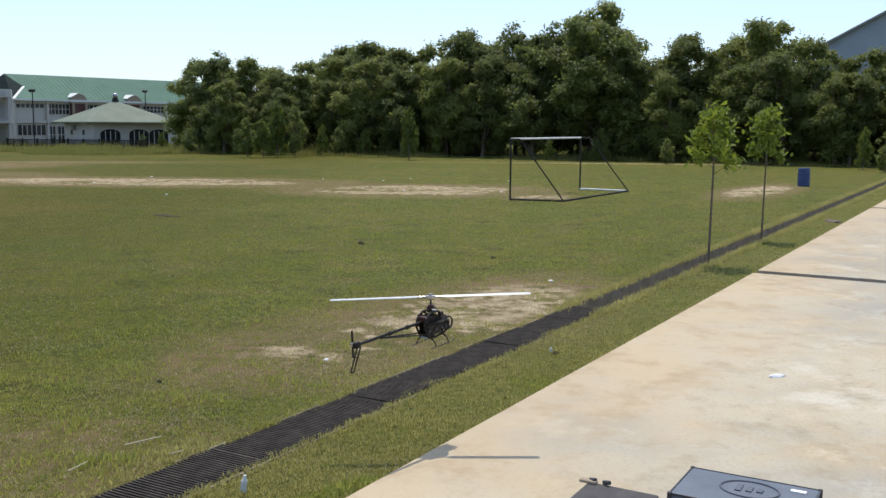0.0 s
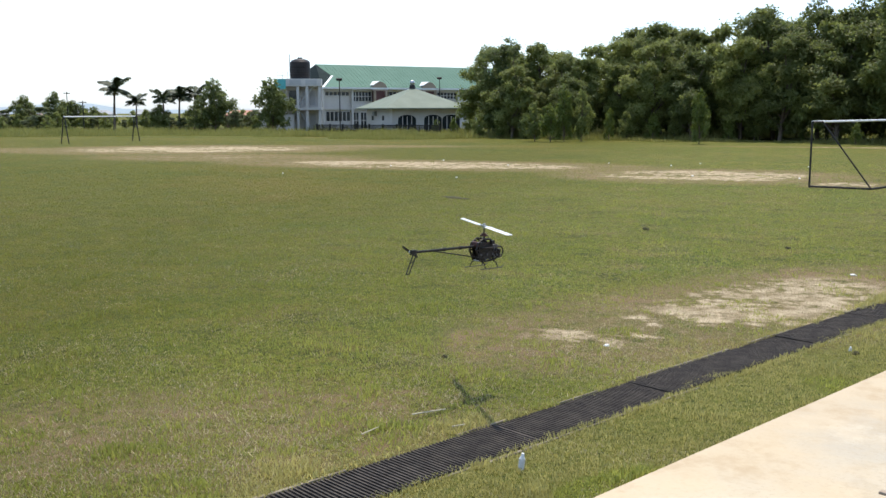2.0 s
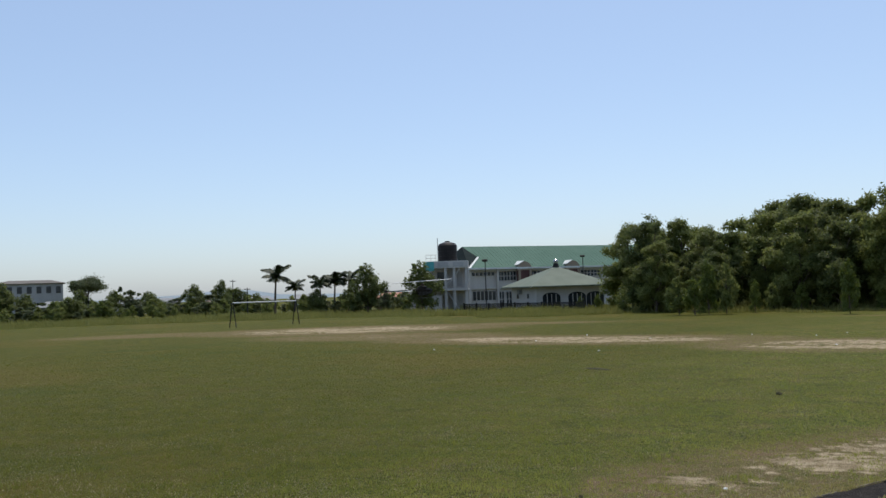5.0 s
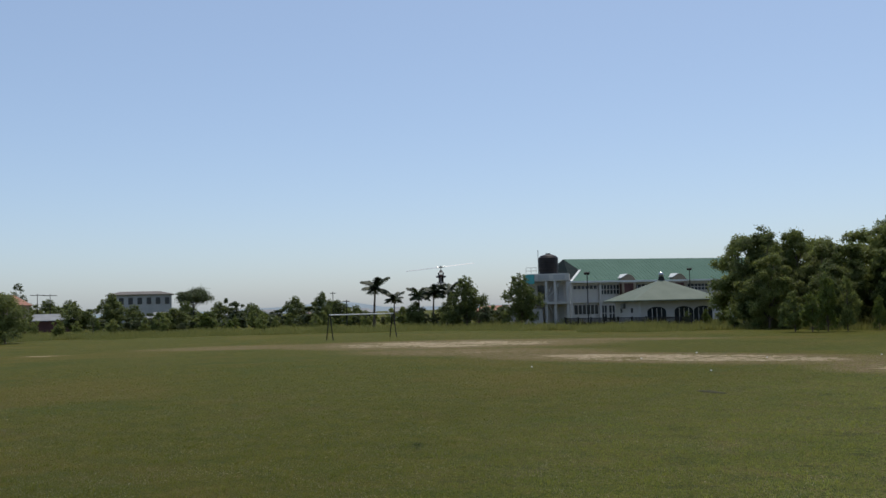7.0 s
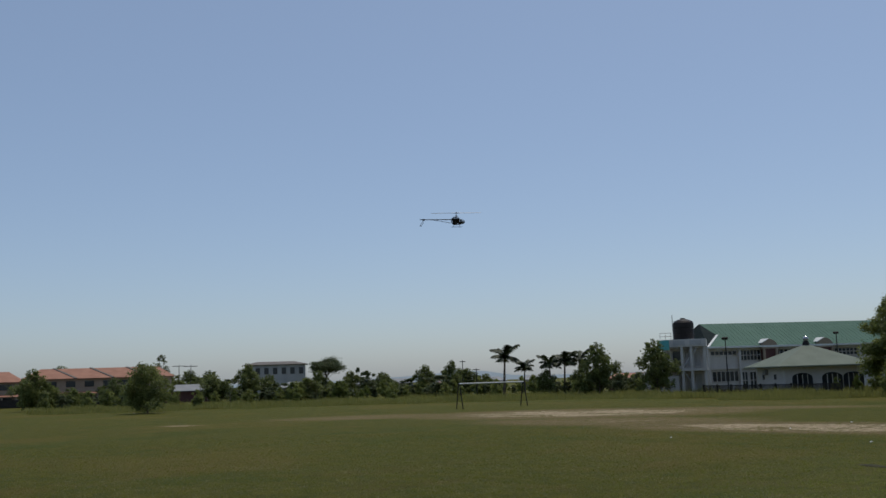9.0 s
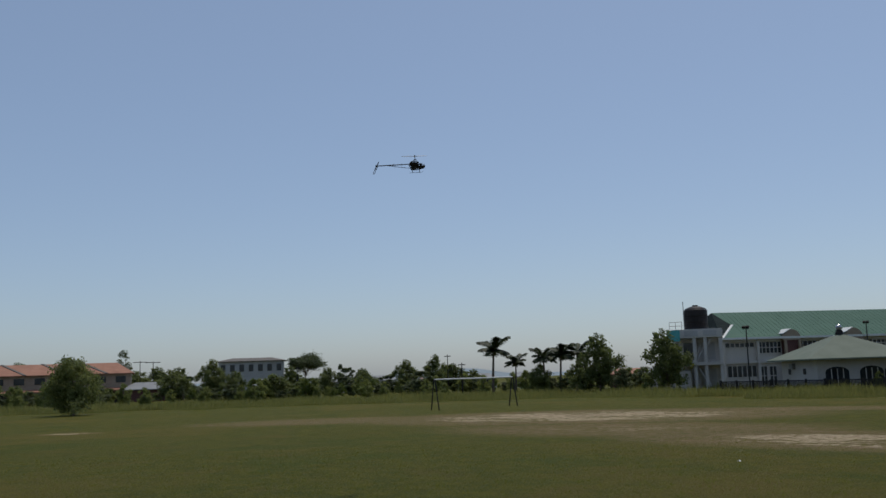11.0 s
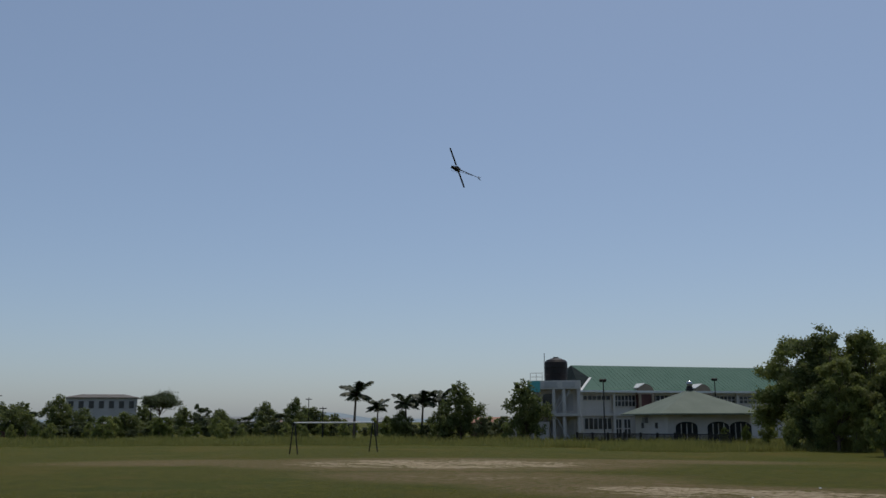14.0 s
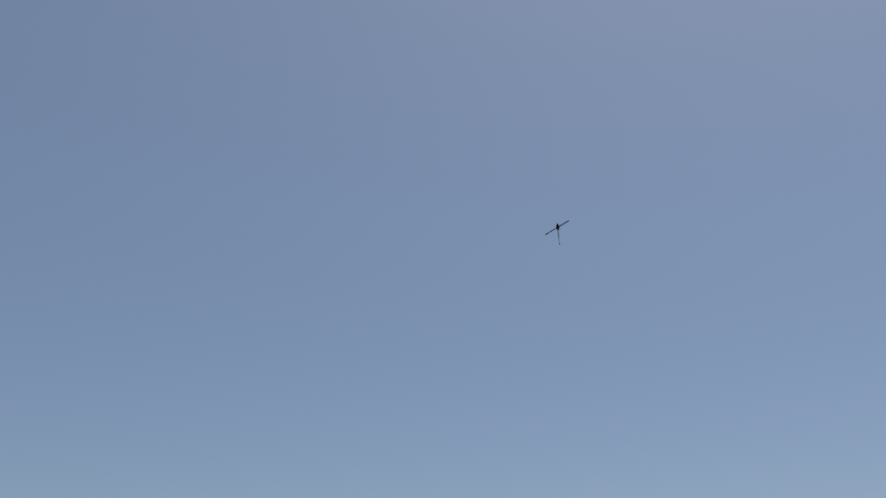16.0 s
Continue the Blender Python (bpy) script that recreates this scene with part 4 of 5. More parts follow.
def build_skyline_trees():
    rng = random.Random(8)
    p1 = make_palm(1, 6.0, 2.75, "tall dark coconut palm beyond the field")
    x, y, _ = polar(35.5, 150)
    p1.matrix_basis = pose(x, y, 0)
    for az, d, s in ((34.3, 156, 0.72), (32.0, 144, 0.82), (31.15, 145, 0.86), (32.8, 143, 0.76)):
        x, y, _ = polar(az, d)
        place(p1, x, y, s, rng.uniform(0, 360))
    broad = [make_tree(500 + k, 7.0, (2.8, 3.4, 2.4)[k], 0.3, 0.22, 6500, (LEAF_FAR, LEAF_DARK, LEAF_FAR)[k], "round leafy tree among the houses beyond the field", "village trees", lumps=(12, 15, 10)[k]) for k in range(3)]
    # bearing, distance, height, kind, width
    spots = [(26.75, 127, 6.7, 1, 0.85), (27.9, 150, 3.0, 0, 1.2), (30.0, 137, 7.1, 1, 0.95), (28.9, 135, 6.5, 0, 1.05), (30.9, 139, 4.2, 1, 1.2), (31.7, 142, 4.4, 0, 1.2), (32.5, 146, 4.6, 0, 1.1), (33.1, 143, 3.8, 1, 1.1),
             (34.9, 172, 3.4, 0, 1.3), (36.5, 172, 3.6, 1, 1.2), (38.6, 164, 5.9, 1, 0.85), (40.15, 166, 5.3, 1, 1.1), (41.5, 200, 5.0, 0, 1.3), (42.6, 205, 4.7, 1, 1.3), (43.5, 205, 4.9, 2, 1.2),
             (44.5, 206, 5.1, 1, 1.2), (45.3, 190, 4.5, 0, 1.3), (46.3, 188, 5.2, 1, 1.2), (47.2, 184, 4.8, 0, 1.1), (48.2, 182, 4.3, 2, 1.3), (49.2, 181, 4.6, 1, 1.2), (50.4, 184, 6.7, 1, 1.0),
             (51.4, 181, 5.6, 2, 1.0), (52.6, 245, 6.6, 1, 1.4), (53.6, 248, 6.9, 1, 1.3), (54.4, 250, 6.7, 0, 1.3), (58.4, 248, 9.6, 0, 1.3), (60.5, 250, 8.6, 1, 1.3), (44.1, 284, 9.8, 2, 0.55), (43.6, 286, 8.5, 2, 0.6),
             (60.2, 150, 5.0, 0, 1.1), (61.8, 155, 6.0, 1, 1.1)]
    for k in range(50):
        az = 36.6 + 25 * k / 49 + rng.uniform(-0.3, 0.3)
        near = not 52.3 < az < 55.2
        spots.append((az, rng.uniform(152, 190) if near else rng.uniform(210, 250), rng.uniform(3.2, 5.0) if near else rng.uniform(4.5, 6.0), rng.choice((0, 0, 1, 2)), rng.uniform(1.2, 1.8)))
    done = set()
    for az, d, hgt, k, wide in spots:
        x, y, _ = polar(az, d)
        s = hgt / 6.9
        m = pose(x, y, 0, 0, 0, rng.uniform(0, 360)) @ Matrix.Diagonal((s * wide, s * wide, s, 1))
        if k in done:
            copy_thing(broad[k], m)
        else:
            done.add(k)
            broad[k].matrix_basis = m
    x, y, _ = polar(55.8, 117)
    t = make_tree(640, 5.9, 3.5, 0.2, 0.14, 13000, LEAF_DARK, "broad low tree standing alone at the edge of the field", "field trees", lumps=16)
    t.matrix_basis = pose(x, y, 0)
    x, y, _ = polar(51.3, 146)
    t = make_tree(645, 2.6, 0.5, 1.2, 0.12, 260, LEAF_FAR, "thin sapling at the far edge of the field", "field trees", lumps=5)
    t.matrix_basis = pose(x, y, 0)
    # a wide flat-topped tree on bare limbs beside the grey block
    x, y, _ = polar(45.9, 258)
    t = make_tree(655, 9.0, 5.4, 5.4, 0.2, 15000, LEAF_FAR, "wide flat-topped rain tree on bare spreading limbs", "village trees", lumps=18, flat=0.4)
    t.matrix_basis = pose(x, y, 0)
    # a feathery casuarina
    x, y, _ = polar(55.1, 219)
    t = make_tree(660, 10.2, 2.1, 2.4, 0.13, 5200, LEAF_FAR, "feathery casuarina with sparse upright boughs", "village trees", lumps=13, flat=1.5)
    t.matrix_basis = pose(x, y, 0)


# ---- buildings ----
F0, FX = Vector((-57.7, 130.2, 0)), Vector((0.671, 0.742, 0)).normalized()
F_TURN = math.degrees(math.atan2(FX.y, FX.x))


def slab_roof(bm, a, b, c, d, t=0.12):
    """A thick sheet over four corners."""
    top = [bm.verts.new(p) for p in (a, b, c, d)]
    bot = [bm.verts.new((p[0], p[1], p[2] - t)) for p in (a, b, c, d)]
    bm.faces.new(top)
    bm.faces.new(bot[::-1])
    for i in range(4):
        j = (i + 1) % 4
        bm.faces.new((top[i], bot[i], bot[j], top[j]))
    bmesh.ops.recalc_face_normals(bm, faces=bm.faces)


def window_unit(parent, x0, x1, z0, z1, cols, rows, y=-0.06):
    bm = B()
    w, hh = (x1 - x0), (z1 - z0)
    for k in range(cols + 1):
        box(bm, (x0 + w * k / cols, y, (z0 + z1) / 2), (0.09, 0.12, hh))
    for k in range(rows + 1):
        box(bm, ((x0 + x1) / 2, y, z0 + hh * k / rows), (w - 0.01, 0.10, 0.09))
    win = part("window", bm, WALL_WHITE, parent)
    for i in range(cols):
        for j in range(rows):
            bm = B()
            box(bm, (x0 + w * (i + 0.5) / cols, y + 0.03, z0 + hh * (j + 0.5) / rows), (w / cols - 0.09, 0.03, hh / rows - 0.09))
            part("pane", bm, GLASS_DARK, win)


def build_hall():
    L, DEP, EAVE, RIDGE = 42.0, 13.0, 6.15, 9.8
    h = thing("hall", pose(F0.x, F0.y, 0, 0, 0, F_TURN), "long two-storey pale hall under a green metal roof", "building")
    bm = B()
    box(bm, (L / 2, DEP / 2, EAVE / 2), (L, DEP, EAVE))
    part("wall", bm, WALL_WHITE, h)
    bm = B()
    k = 0.5
    mid_y, mid_z = -0.9 + k * (DEP / 2 + 0.9), EAVE - 0.05 + k * (RIDGE - EAVE + 0.05)
    slab_roof(bm, (-0.2, -0.9, EAVE - 0.05), (L + 0.6, -0.9, EAVE - 0.05), (L + 0.6, mid_y, mid_z), (3.0, mid_y, mid_z))
    slab_roof(bm, (3.0, mid_y, mid_z), (L + 0.6, mid_y, mid_z), (L + 0.6, DEP / 2, RIDGE), (2.0, DEP / 2, RIDGE))
    slab_roof(bm, (-0.2, DEP + 0.9, EAVE - 0.05), (2.0, DEP / 2, RIDGE), (L + 0.6, DEP / 2, RIDGE), (L + 0.6, DEP + 0.9, EAVE - 0.05))
    roof = part("roof", bm, ROOF_GREEN, h)
    bm = B()
    for k in range(60):
        x = 3.2 + k * 0.64
        slab_roof(bm, (x, -0.9, EAVE - 0.02), (x + 0.05, -0.9, EAVE - 0.02), (x + 0.05, DEP / 2, RIDGE + 0.03), (x, DEP / 2, RIDGE + 0.03), 0.04)
    part("roof_seam", bm, ROOF_GREEN, roof)
    bm = B()
    slab_roof(bm, (-0.35, -0.95, EAVE + 0.06), (0.0, -0.95, EAVE + 0.06), (3.2, mid_y, mid_z + 0.08), (2.85, mid_y, mid_z + 0.08), 0.14)
    box(bm, (L / 2, -0.93, EAVE - 0.05), (L + 1.0, 0.08, 0.26))
    part("barge_board", bm, ROOF_EDGE, h, "white roof edging")
    # gable end, coloured dark for the shade it lies in
    bm = B()
    g = [bm.verts.new(p) for p in ((2.0, DEP / 2, RIDGE), (2.95, mid_y, mid_z), (-0.2, -0.9, EAVE), (-0.2, DEP + 0.9, EAVE), (4.5, DEP / 2, EAVE))]
    for a, b, c in ((0, 1, 2), (0, 2, 3), (1, 4, 2), (2, 4, 3), (0, 4, 1), (0, 3, 4)):
        bm.faces.new((g[a], g[b], g[c]))
    bmesh.ops.recalc_face_normals(bm, faces=bm.faces)
    part("gable", bm, GABLE_SHADE, h, "gable end with its shade put in as dark colour")
    bm = B()
    box(bm, (L / 2, -0.15, 3.15), (L, 0.5, 0.28))
    part("floor_band", bm, WALL_WHITE, h)
    bm = B()
    box(bm, (L / 2, -0.12, 5.85), (L, 0.4, 0.36))
    part("eave_band", bm, WALL_WHITE, h)
    window_unit(h, 0.5, 4.4, 5.0, 5.6, 6, 1)
    window_unit(h, 4.9, 8.0, 4.2, 5.65, 6, 2)
    window_unit(h, 10.3, 15.6, 4.2, 5.65, 8, 2)
    window_unit(h, 19.4, 23.0, 4.6, 5.6, 6, 2)
    window_unit(h, 23.6, 27.6, 4.6, 5.6, 6, 2)
    window_unit(h, 29.0, 34.0, 4.6, 5.6, 6, 2)
    window_unit(h, 0.6, 4.5, 1.3, 2.75, 6, 1)
    window_unit(h, 5.0, 5.9, 0.2, 2.6, 2, 2)
    window_unit(h, 6.2, 7.2, 0.2, 2.6, 2, 2)
    for k in range(9):
        bm = B()
        box(bm, (0.15 + k * 4.6, -0.28, EAVE / 2), (0.32, 0.42, EAVE), None, 0.02)
        part("pilaster", bm, WALL_WHITE, h)
    # entrance bays with rounded gables
    for x in (9.1, 17.6):
        bm = B()
        box(bm, (x, -0.45, 3.2), (2.0, 0.8, 6.0))
        bay = part("bay", bm, MAROON, h, "maroon entrance bay with a tan head")
        bm = B()
        n = 12
        arc = [(x + 1.25 * math.cos(math.pi * k / n), 5.75 + 1.35 * math.sin(math.pi * k / n)) for k in range(n + 1)]
        f = bm.faces.new([bm.verts.new((u, -0.95, z)) for u, z in arc])
        r = bmesh.ops.extrude_face_region(bm, geom=[f])
        for v in r["geom"]:
            if isinstance(v, bmesh.types.BMVert):
                v.co.y += 3.5
        bmesh.ops.recalc_face_normals(bm, faces=bm.faces)
        part("rounded_head", bm, TAN, bay)
        # white strip added as the bright gleam on the head's upper left
        bm = B()
        slab_roof(bm, (x - 0.15, -1.0, 7.2), (x - 0.15, 3.0, 7.2), (x - 1.2, 3.0, 6.62), (x - 1.2, -1.0, 6.62), 0.08)
        part("head_highlight", bm, ROOF_EDGE, bay)
        for s in (-1, 1):
            bm = B()
            box(bm, (x + s * 0.95, -0.98, 2.9), (0.3, 0.3, 5.8))
            part("bay_column", bm, TAN, bay)


def build_tower():
    x, y, _ = polar(25.1, 134)
    t = thing("water_tower", pose(x, y, 0, 0, 0, 22), "open white concrete stair tower with a teal panel", "tower")
    for dx in (-2.6, -0.3, 0.9, 2.6):
        for dy in (-1.6, 1.8):
            bm = B()
            box(bm, (dx, dy, 3.4), (0.36, 0.36, 6.8), None, 0.02)
            part("column", bm, WALL_WHITE, t)
    for z, hh in ((3.1, 0.35), (6.6, 1.0)):
        bm = B()
        box(bm, (0, 0.1, z), (5.7, 4.0, hh), None, 0.02)
        part("floor_slab", bm, WALL_WHITE, t)
    for dx in (-0.6, 1.5):
        bm = B()
        box(bm, (dx, -1.92, 6.6), (1.5, 0.06, 0.62))
        part("parapet_panel", bm, WALL_GREY, t, "weathered grey parapet panel")
    bm = B()
    box(bm, (0, 1.9, 3.3), (5.2, 0.15, 6.5))
    part("back_wall", bm, WALL_WHITE, t)
    bm = B()
    box(bm, (-2.4, -0.2, 1.15), (3.0, 2.6, 2.3), None, 0.03)
    part("low_room", bm, WALL_WHITE, t)
    bm = B()
    box(bm, (-2.6, -1.93, 6.4), (1.5, 0.08, 1.3))
    part("panel", bm, TEAL, t, "teal sheet panel")
    for x0, x1 in ((-1.7, -0.6), (0.3, 1.9)):
        for z0, z1 in ((3.6, 5.6), (0.4, 2.5)):
            bm = B()
            box(bm, ((x0 + x1) / 2, 1.8, (z0 + z1) / 2), (x1 - x0, 0.06, z1 - z0))
            part("opening", bm, GLASS_DARK if z0 > 3 and x0 < 0 else WALL_GREY, t)
    bm = B()
    for k in range(12):
        f = k / 11
        box(bm, (-0.2 + 1.7 * f, -0.8, 3.5 + 2.6 * f), (0.22, 1.2, 0.12))
    rod(bm, (-0.3, -1.4, 3.4), (1.7, -1.4, 6.0), 0.1)
    rod(bm, (-0.3, -1.4, 4.2), (1.7, -1.4, 6.8), 0.05)
    rod(bm, (1.5, -1.4, 0.2), (-0.2, -1.4, 3.0), 0.1)
    part("stair", bm, WALL_GREY, t)
    bm = B()
    for dx in (-3.0, -2.3, -1.6):
        rod(bm, (dx, -1.5, 7.1), (dx, -1.5, 8.0), 0.03, seg=6)
    for z in (7.55, 8.0):
        rod(bm, (-3.0, -1.5, z), (-1.5, -1.5, z), 0.03, seg=6)
    part("rail", bm, WALL_WHITE, t)
    bm = B()
    rod(bm, (-1.35, -0.6, 7.1), (-1.35, -0.6, 10.4), 0.05, seg=6)
    part("mast", bm, ROOF_GREY, t)
    k = thing("water_tank", pose(x, y, 7.1, 0, 0, 22), "large round black plastic water tank on the tower", "water tank")
    bm = B()
    K = 1.17
    prof = [(1.22, 0.0), (1.25, 0.1), (1.22, 0.2), (1.25, 0.6), (1.21, 0.65), (1.25, 0.72), (1.25, 1.2), (1.21, 1.25), (1.25, 1.32), (1.24, 1.9), (1.05, 2.12), (0.55, 2.3), (0.3, 2.34), (0.3, 2.45), (0.02, 2.46)]
    rings = [[bm.verts.new((K * 0.93 * r * math.cos(6.283 * j / 28), K * 0.93 * r * math.sin(6.283 * j / 28), z * K)) for j in range(28)] for r, z in prof]
    for a, b in zip(rings, rings[1:]):
        for j in range(28):
            bm.faces.new((a[j], a[(j + 1) % 28], b[(j + 1) % 28], b[j]))
    bm.faces.new(rings[0][::-1])
    bm.faces.new(rings[-1])
    part("shell", bm, TANK_BLACK, k)


def build_pavilion():
    s, eave, apex = 11.0, 3.15, 5.75
    cx, cy, _ = polar(18.6, 126)
    p = thing("pavilion", pose(cx, cy, 0, 0, 0, 18.6 + 22), "low white pavilion with a pale green hipped roof", "building")
    hw = s / 2 - 0.9
    bm = B()
    box(bm, (0, 0, eave / 2), (2 * hw, 2 * hw, eave - 0.1))
    part("wall", bm, WALL_WHITE, p)
    e = s / 2 + 0.3
    bm = B()
    c = [(-e, -e, eave), (e, -e, eave), (e, e, eave), (-e, e, eave)]
    top = bm.verts.new((0, 0, apex))
    vs = [bm.verts.new(v) for v in c]
    lo = [bm.verts.new((v[0], v[1], v[2] - 0.14)) for v in c]
    for i in range(4):
        j = (i + 1) % 4
        bm.faces.new((vs[i], vs[j], top))
        bm.faces.new((lo[i], lo[j], vs[j], vs[i]))
    bm.faces.new(lo[::-1])
    bmesh.ops.recalc_face_normals(bm, faces=bm.faces)
    roof = part("roof", bm, ROOF_PALE, p)
    bm = B()
    rod(bm, (0, 0, apex - 0.1), (0, 0, apex + 0.35), 0.45, 0.3, 10)
    part("finial_base", bm, STEEL, roof)
    bm = B()
    bmesh.ops.create_uvsphere(bm, u_segments=12, v_segments=8, radius=0.33, matrix=Matrix.Translation((0, 0, apex + 0.62)))
    part("finial", bm, HELI_METAL, roof, "shiny metal ball")
    for a in ((0, -1), (-1, 0)):
        for k, u in enumerate((-2.6, 0.9, 3.4) if a[0] == 0 else (-1.5, 2.4)):
            w, hh = (2.4, 2.35) if a[0] == 0 else (0.7, 0.6)
            n = 8
            z0, z1 = (0.1, 1.75) if a[0] == 0 else (1.6, 2.2)
            pts = [(u - w / 2, z0), (u + w / 2, z0), (u + w / 2, z1)]
            if a[0] == 0:
                pts += [(u + w / 2 * math.cos(math.pi * q / n), z1 + 0.55 * math.sin(math.pi * q / n)) for q in range(1, n)]
            pts.append((u - w / 2, z1))
            bm = B()
            if a[0] == 0:
                f = bm.faces.new([bm.verts.new((x, -hw - 0.03, z)) for x, z in pts])
            else:
                f = bm.faces.new([bm.verts.new((-hw - 0.03, x, z)) for x, z in pts])
            r = bmesh.ops.extrude_face_region(bm, geom=[f])
            for v in r["geom"]:
                if isinstance(v, bmesh.types.BMVert):
                    v.co += Vector((0, 0.08, 0)) if a[0] == 0 else Vector((0.08, 0, 0))
            bmesh.ops.recalc_face_normals(bm, faces=bm.faces)
            win = part("window", bm, GLASS_DARK, p, "dark arched opening" if a[0] == 0 else "")
            if a[0] == 0:
                for q in (-0.6, 0.0, 0.6):
                    bm = B()
                    box(bm, (u + q, -hw - 0.06, 1.1), (0.08, 0.06, 2.0))
                    part("mullion", bm, WALL_WHITE, win)
    bm = B()
    box(bm, (-hw - 0.2, 1.2, 2.45), (0.35, 0.9, 0.6), None, 0.03)
    part("air_conditioner", bm, ROOF_GREY, p)


def build_fence():
    a, b = Vector(polar(24.2, 126)), Vector(polar(17.0, 116))
    d = b - a
    n = int(d.length / 2.0)
    f = thing("fence", Matrix.Translation(a), "low dark iron railing in front of the buildings", "fence")
    turn = math.atan2(d.y, d.x)
    rot = Matrix.Rotation(turn, 3, "Z")
    for k in range(n + 1):
        p = d * (k / n)
        bm = B()
        box(bm, (p.x, p.y, 0.6), (0.16, 0.16, 1.2), rot)
        part("post", bm, STEEL, f)
    for z in (0.25, 1.05):
        bm = B()
        box(bm, (d.x / 2, d.y / 2, z), (d.length, 0.06, 0.08), rot)
        part("rail", bm, STEEL, f)
    bm = B()
    m = int(d.length / 0.14)
    for k in range(m):
        p = d * ((k + 0.5) / m)
        box(bm, (p.x, p.y, 0.62), (0.07, 0.04, 0.85), rot)
    o = part("slats", bm, STEEL, f)
    o["kind"] = "stuff"


def build_lamps():
    for az, d, hh in ((22.85, 124, 6.6), (17.0, 150, 7.6)):
        x, y, _ = polar(az, d)
        t = thing("floodlight_pole", pose(x, y, 0), "slender dark floodlight pole by the hall", "lamp", "floodlights")
        bm = B()
        rod(bm, (0, 0, 0), (0, 0, hh), 0.09, 0.06, 8)
        part("pole", bm, STEEL, t)
        bm = B()
        rod(bm, (-0.3, 0, hh), (0.3, 0, hh), 0.04, seg=6)
        part("arm", bm, STEEL, t)
        for s in (-0.2, 0.2):
            bm = B()
            box(bm, (s, -0.1, hh + 0.15), (0.34, 0.25, 0.26), Matrix.Rotation(0.5, 3, "X"), 0.03)
            part("lamp_head", bm, STEEL, t)


def gabled(name, az, dist, turn, L, dep, eave, ridge, wall, roof_m, label, wins=0, storeys=1, ridges=0):
    x, y, _ = polar(az, dist)
    h = thing(name, pose(x, y, 0, 0, 0, turn), label, "building", "village houses")
    bm = B()
    box(bm, (0, 0, eave / 2), (L, dep, eave))
    part("wall", bm, wall, h)
    bm = B()
    o = 0.6
    slab_roof(bm, (-L / 2 - o, -dep / 2 - o, eave), (L / 2 + o, -dep / 2 - o, eave), (L / 2 - dep * 0.25, 0, ridge), (-L / 2 + dep * 0.25, 0, ridge))
    slab_roof(bm, (-L / 2 - o, dep / 2 + o, eave), (-L / 2 + dep * 0.25, 0, ridge), (L / 2 - dep * 0.25, 0, ridge), (L / 2 + o, dep / 2 + o, eave))
    for s in (-1, 1):
        v = [bm.verts.new(q) for q in ((s * (L / 2 + o), -dep / 2 - o, eave), (s * (L / 2 + o), dep / 2 + o, eave), (s * (L / 2 - dep * 0.25), 0, ridge))]
        bm.faces.new(v)
    bmesh.ops.recalc_face_normals(bm, faces=bm.faces)
    roof = part("roof", bm, roof_m, h)
    for k in range(ridges):
        x = -L / 2 + L * (k + 1) / (ridges + 1)
        bm = B()
        slab_roof(bm, (x + 2.4, -dep / 2 - o, eave + 0.12), (x + 2.9, -dep / 2 - o, eave + 0.12), (x - 1.6, 0, ridge + 0.12), (x - 2.1, 0, ridge + 0.12), 0.2)
        part("roof_ridge", bm, BLOCK_ROOF, roof, "dark slanting roof ridge")
    if ridges:
        bm = B()
        slab_roof(bm, (-L / 2, -dep / 2 - 2.4, eave * 0.44), (L / 2, -dep / 2 - 2.4, eave * 0.44), (L / 2, -dep / 2, eave * 0.52), (-L / 2, -dep / 2, eave * 0.52))
        part("porch_roof", bm, roof_m, h)
        for k in range(9):
            bm = B()
            box(bm, (-L / 2 + 0.3 + (L - 0.6) * k / 8, -dep / 2 - 2.2, eave * 0.21), (0.3, 0.3, eave * 0.42))
            part("porch_post", bm, wall, h)
        bm = B()
        box(bm, (0, -dep / 2 - 3.6, 0.75), (L + 1, 0.14, 1.5))
        part("front_fence", bm, STEEL, h, "dark front fence")
    for k in range(wins):
        for s in range(storeys):
            bm = B()
            zc = eave * (s + 0.58) / storeys
            box(bm, (-L / 2 + L * (k + 0.5) / wins, -dep / 2 - 0.03, zc), (L / wins * 0.5, 0.12, eave / storeys * 0.42))
            part("window", bm, GLASS_DARK, h)
    return h


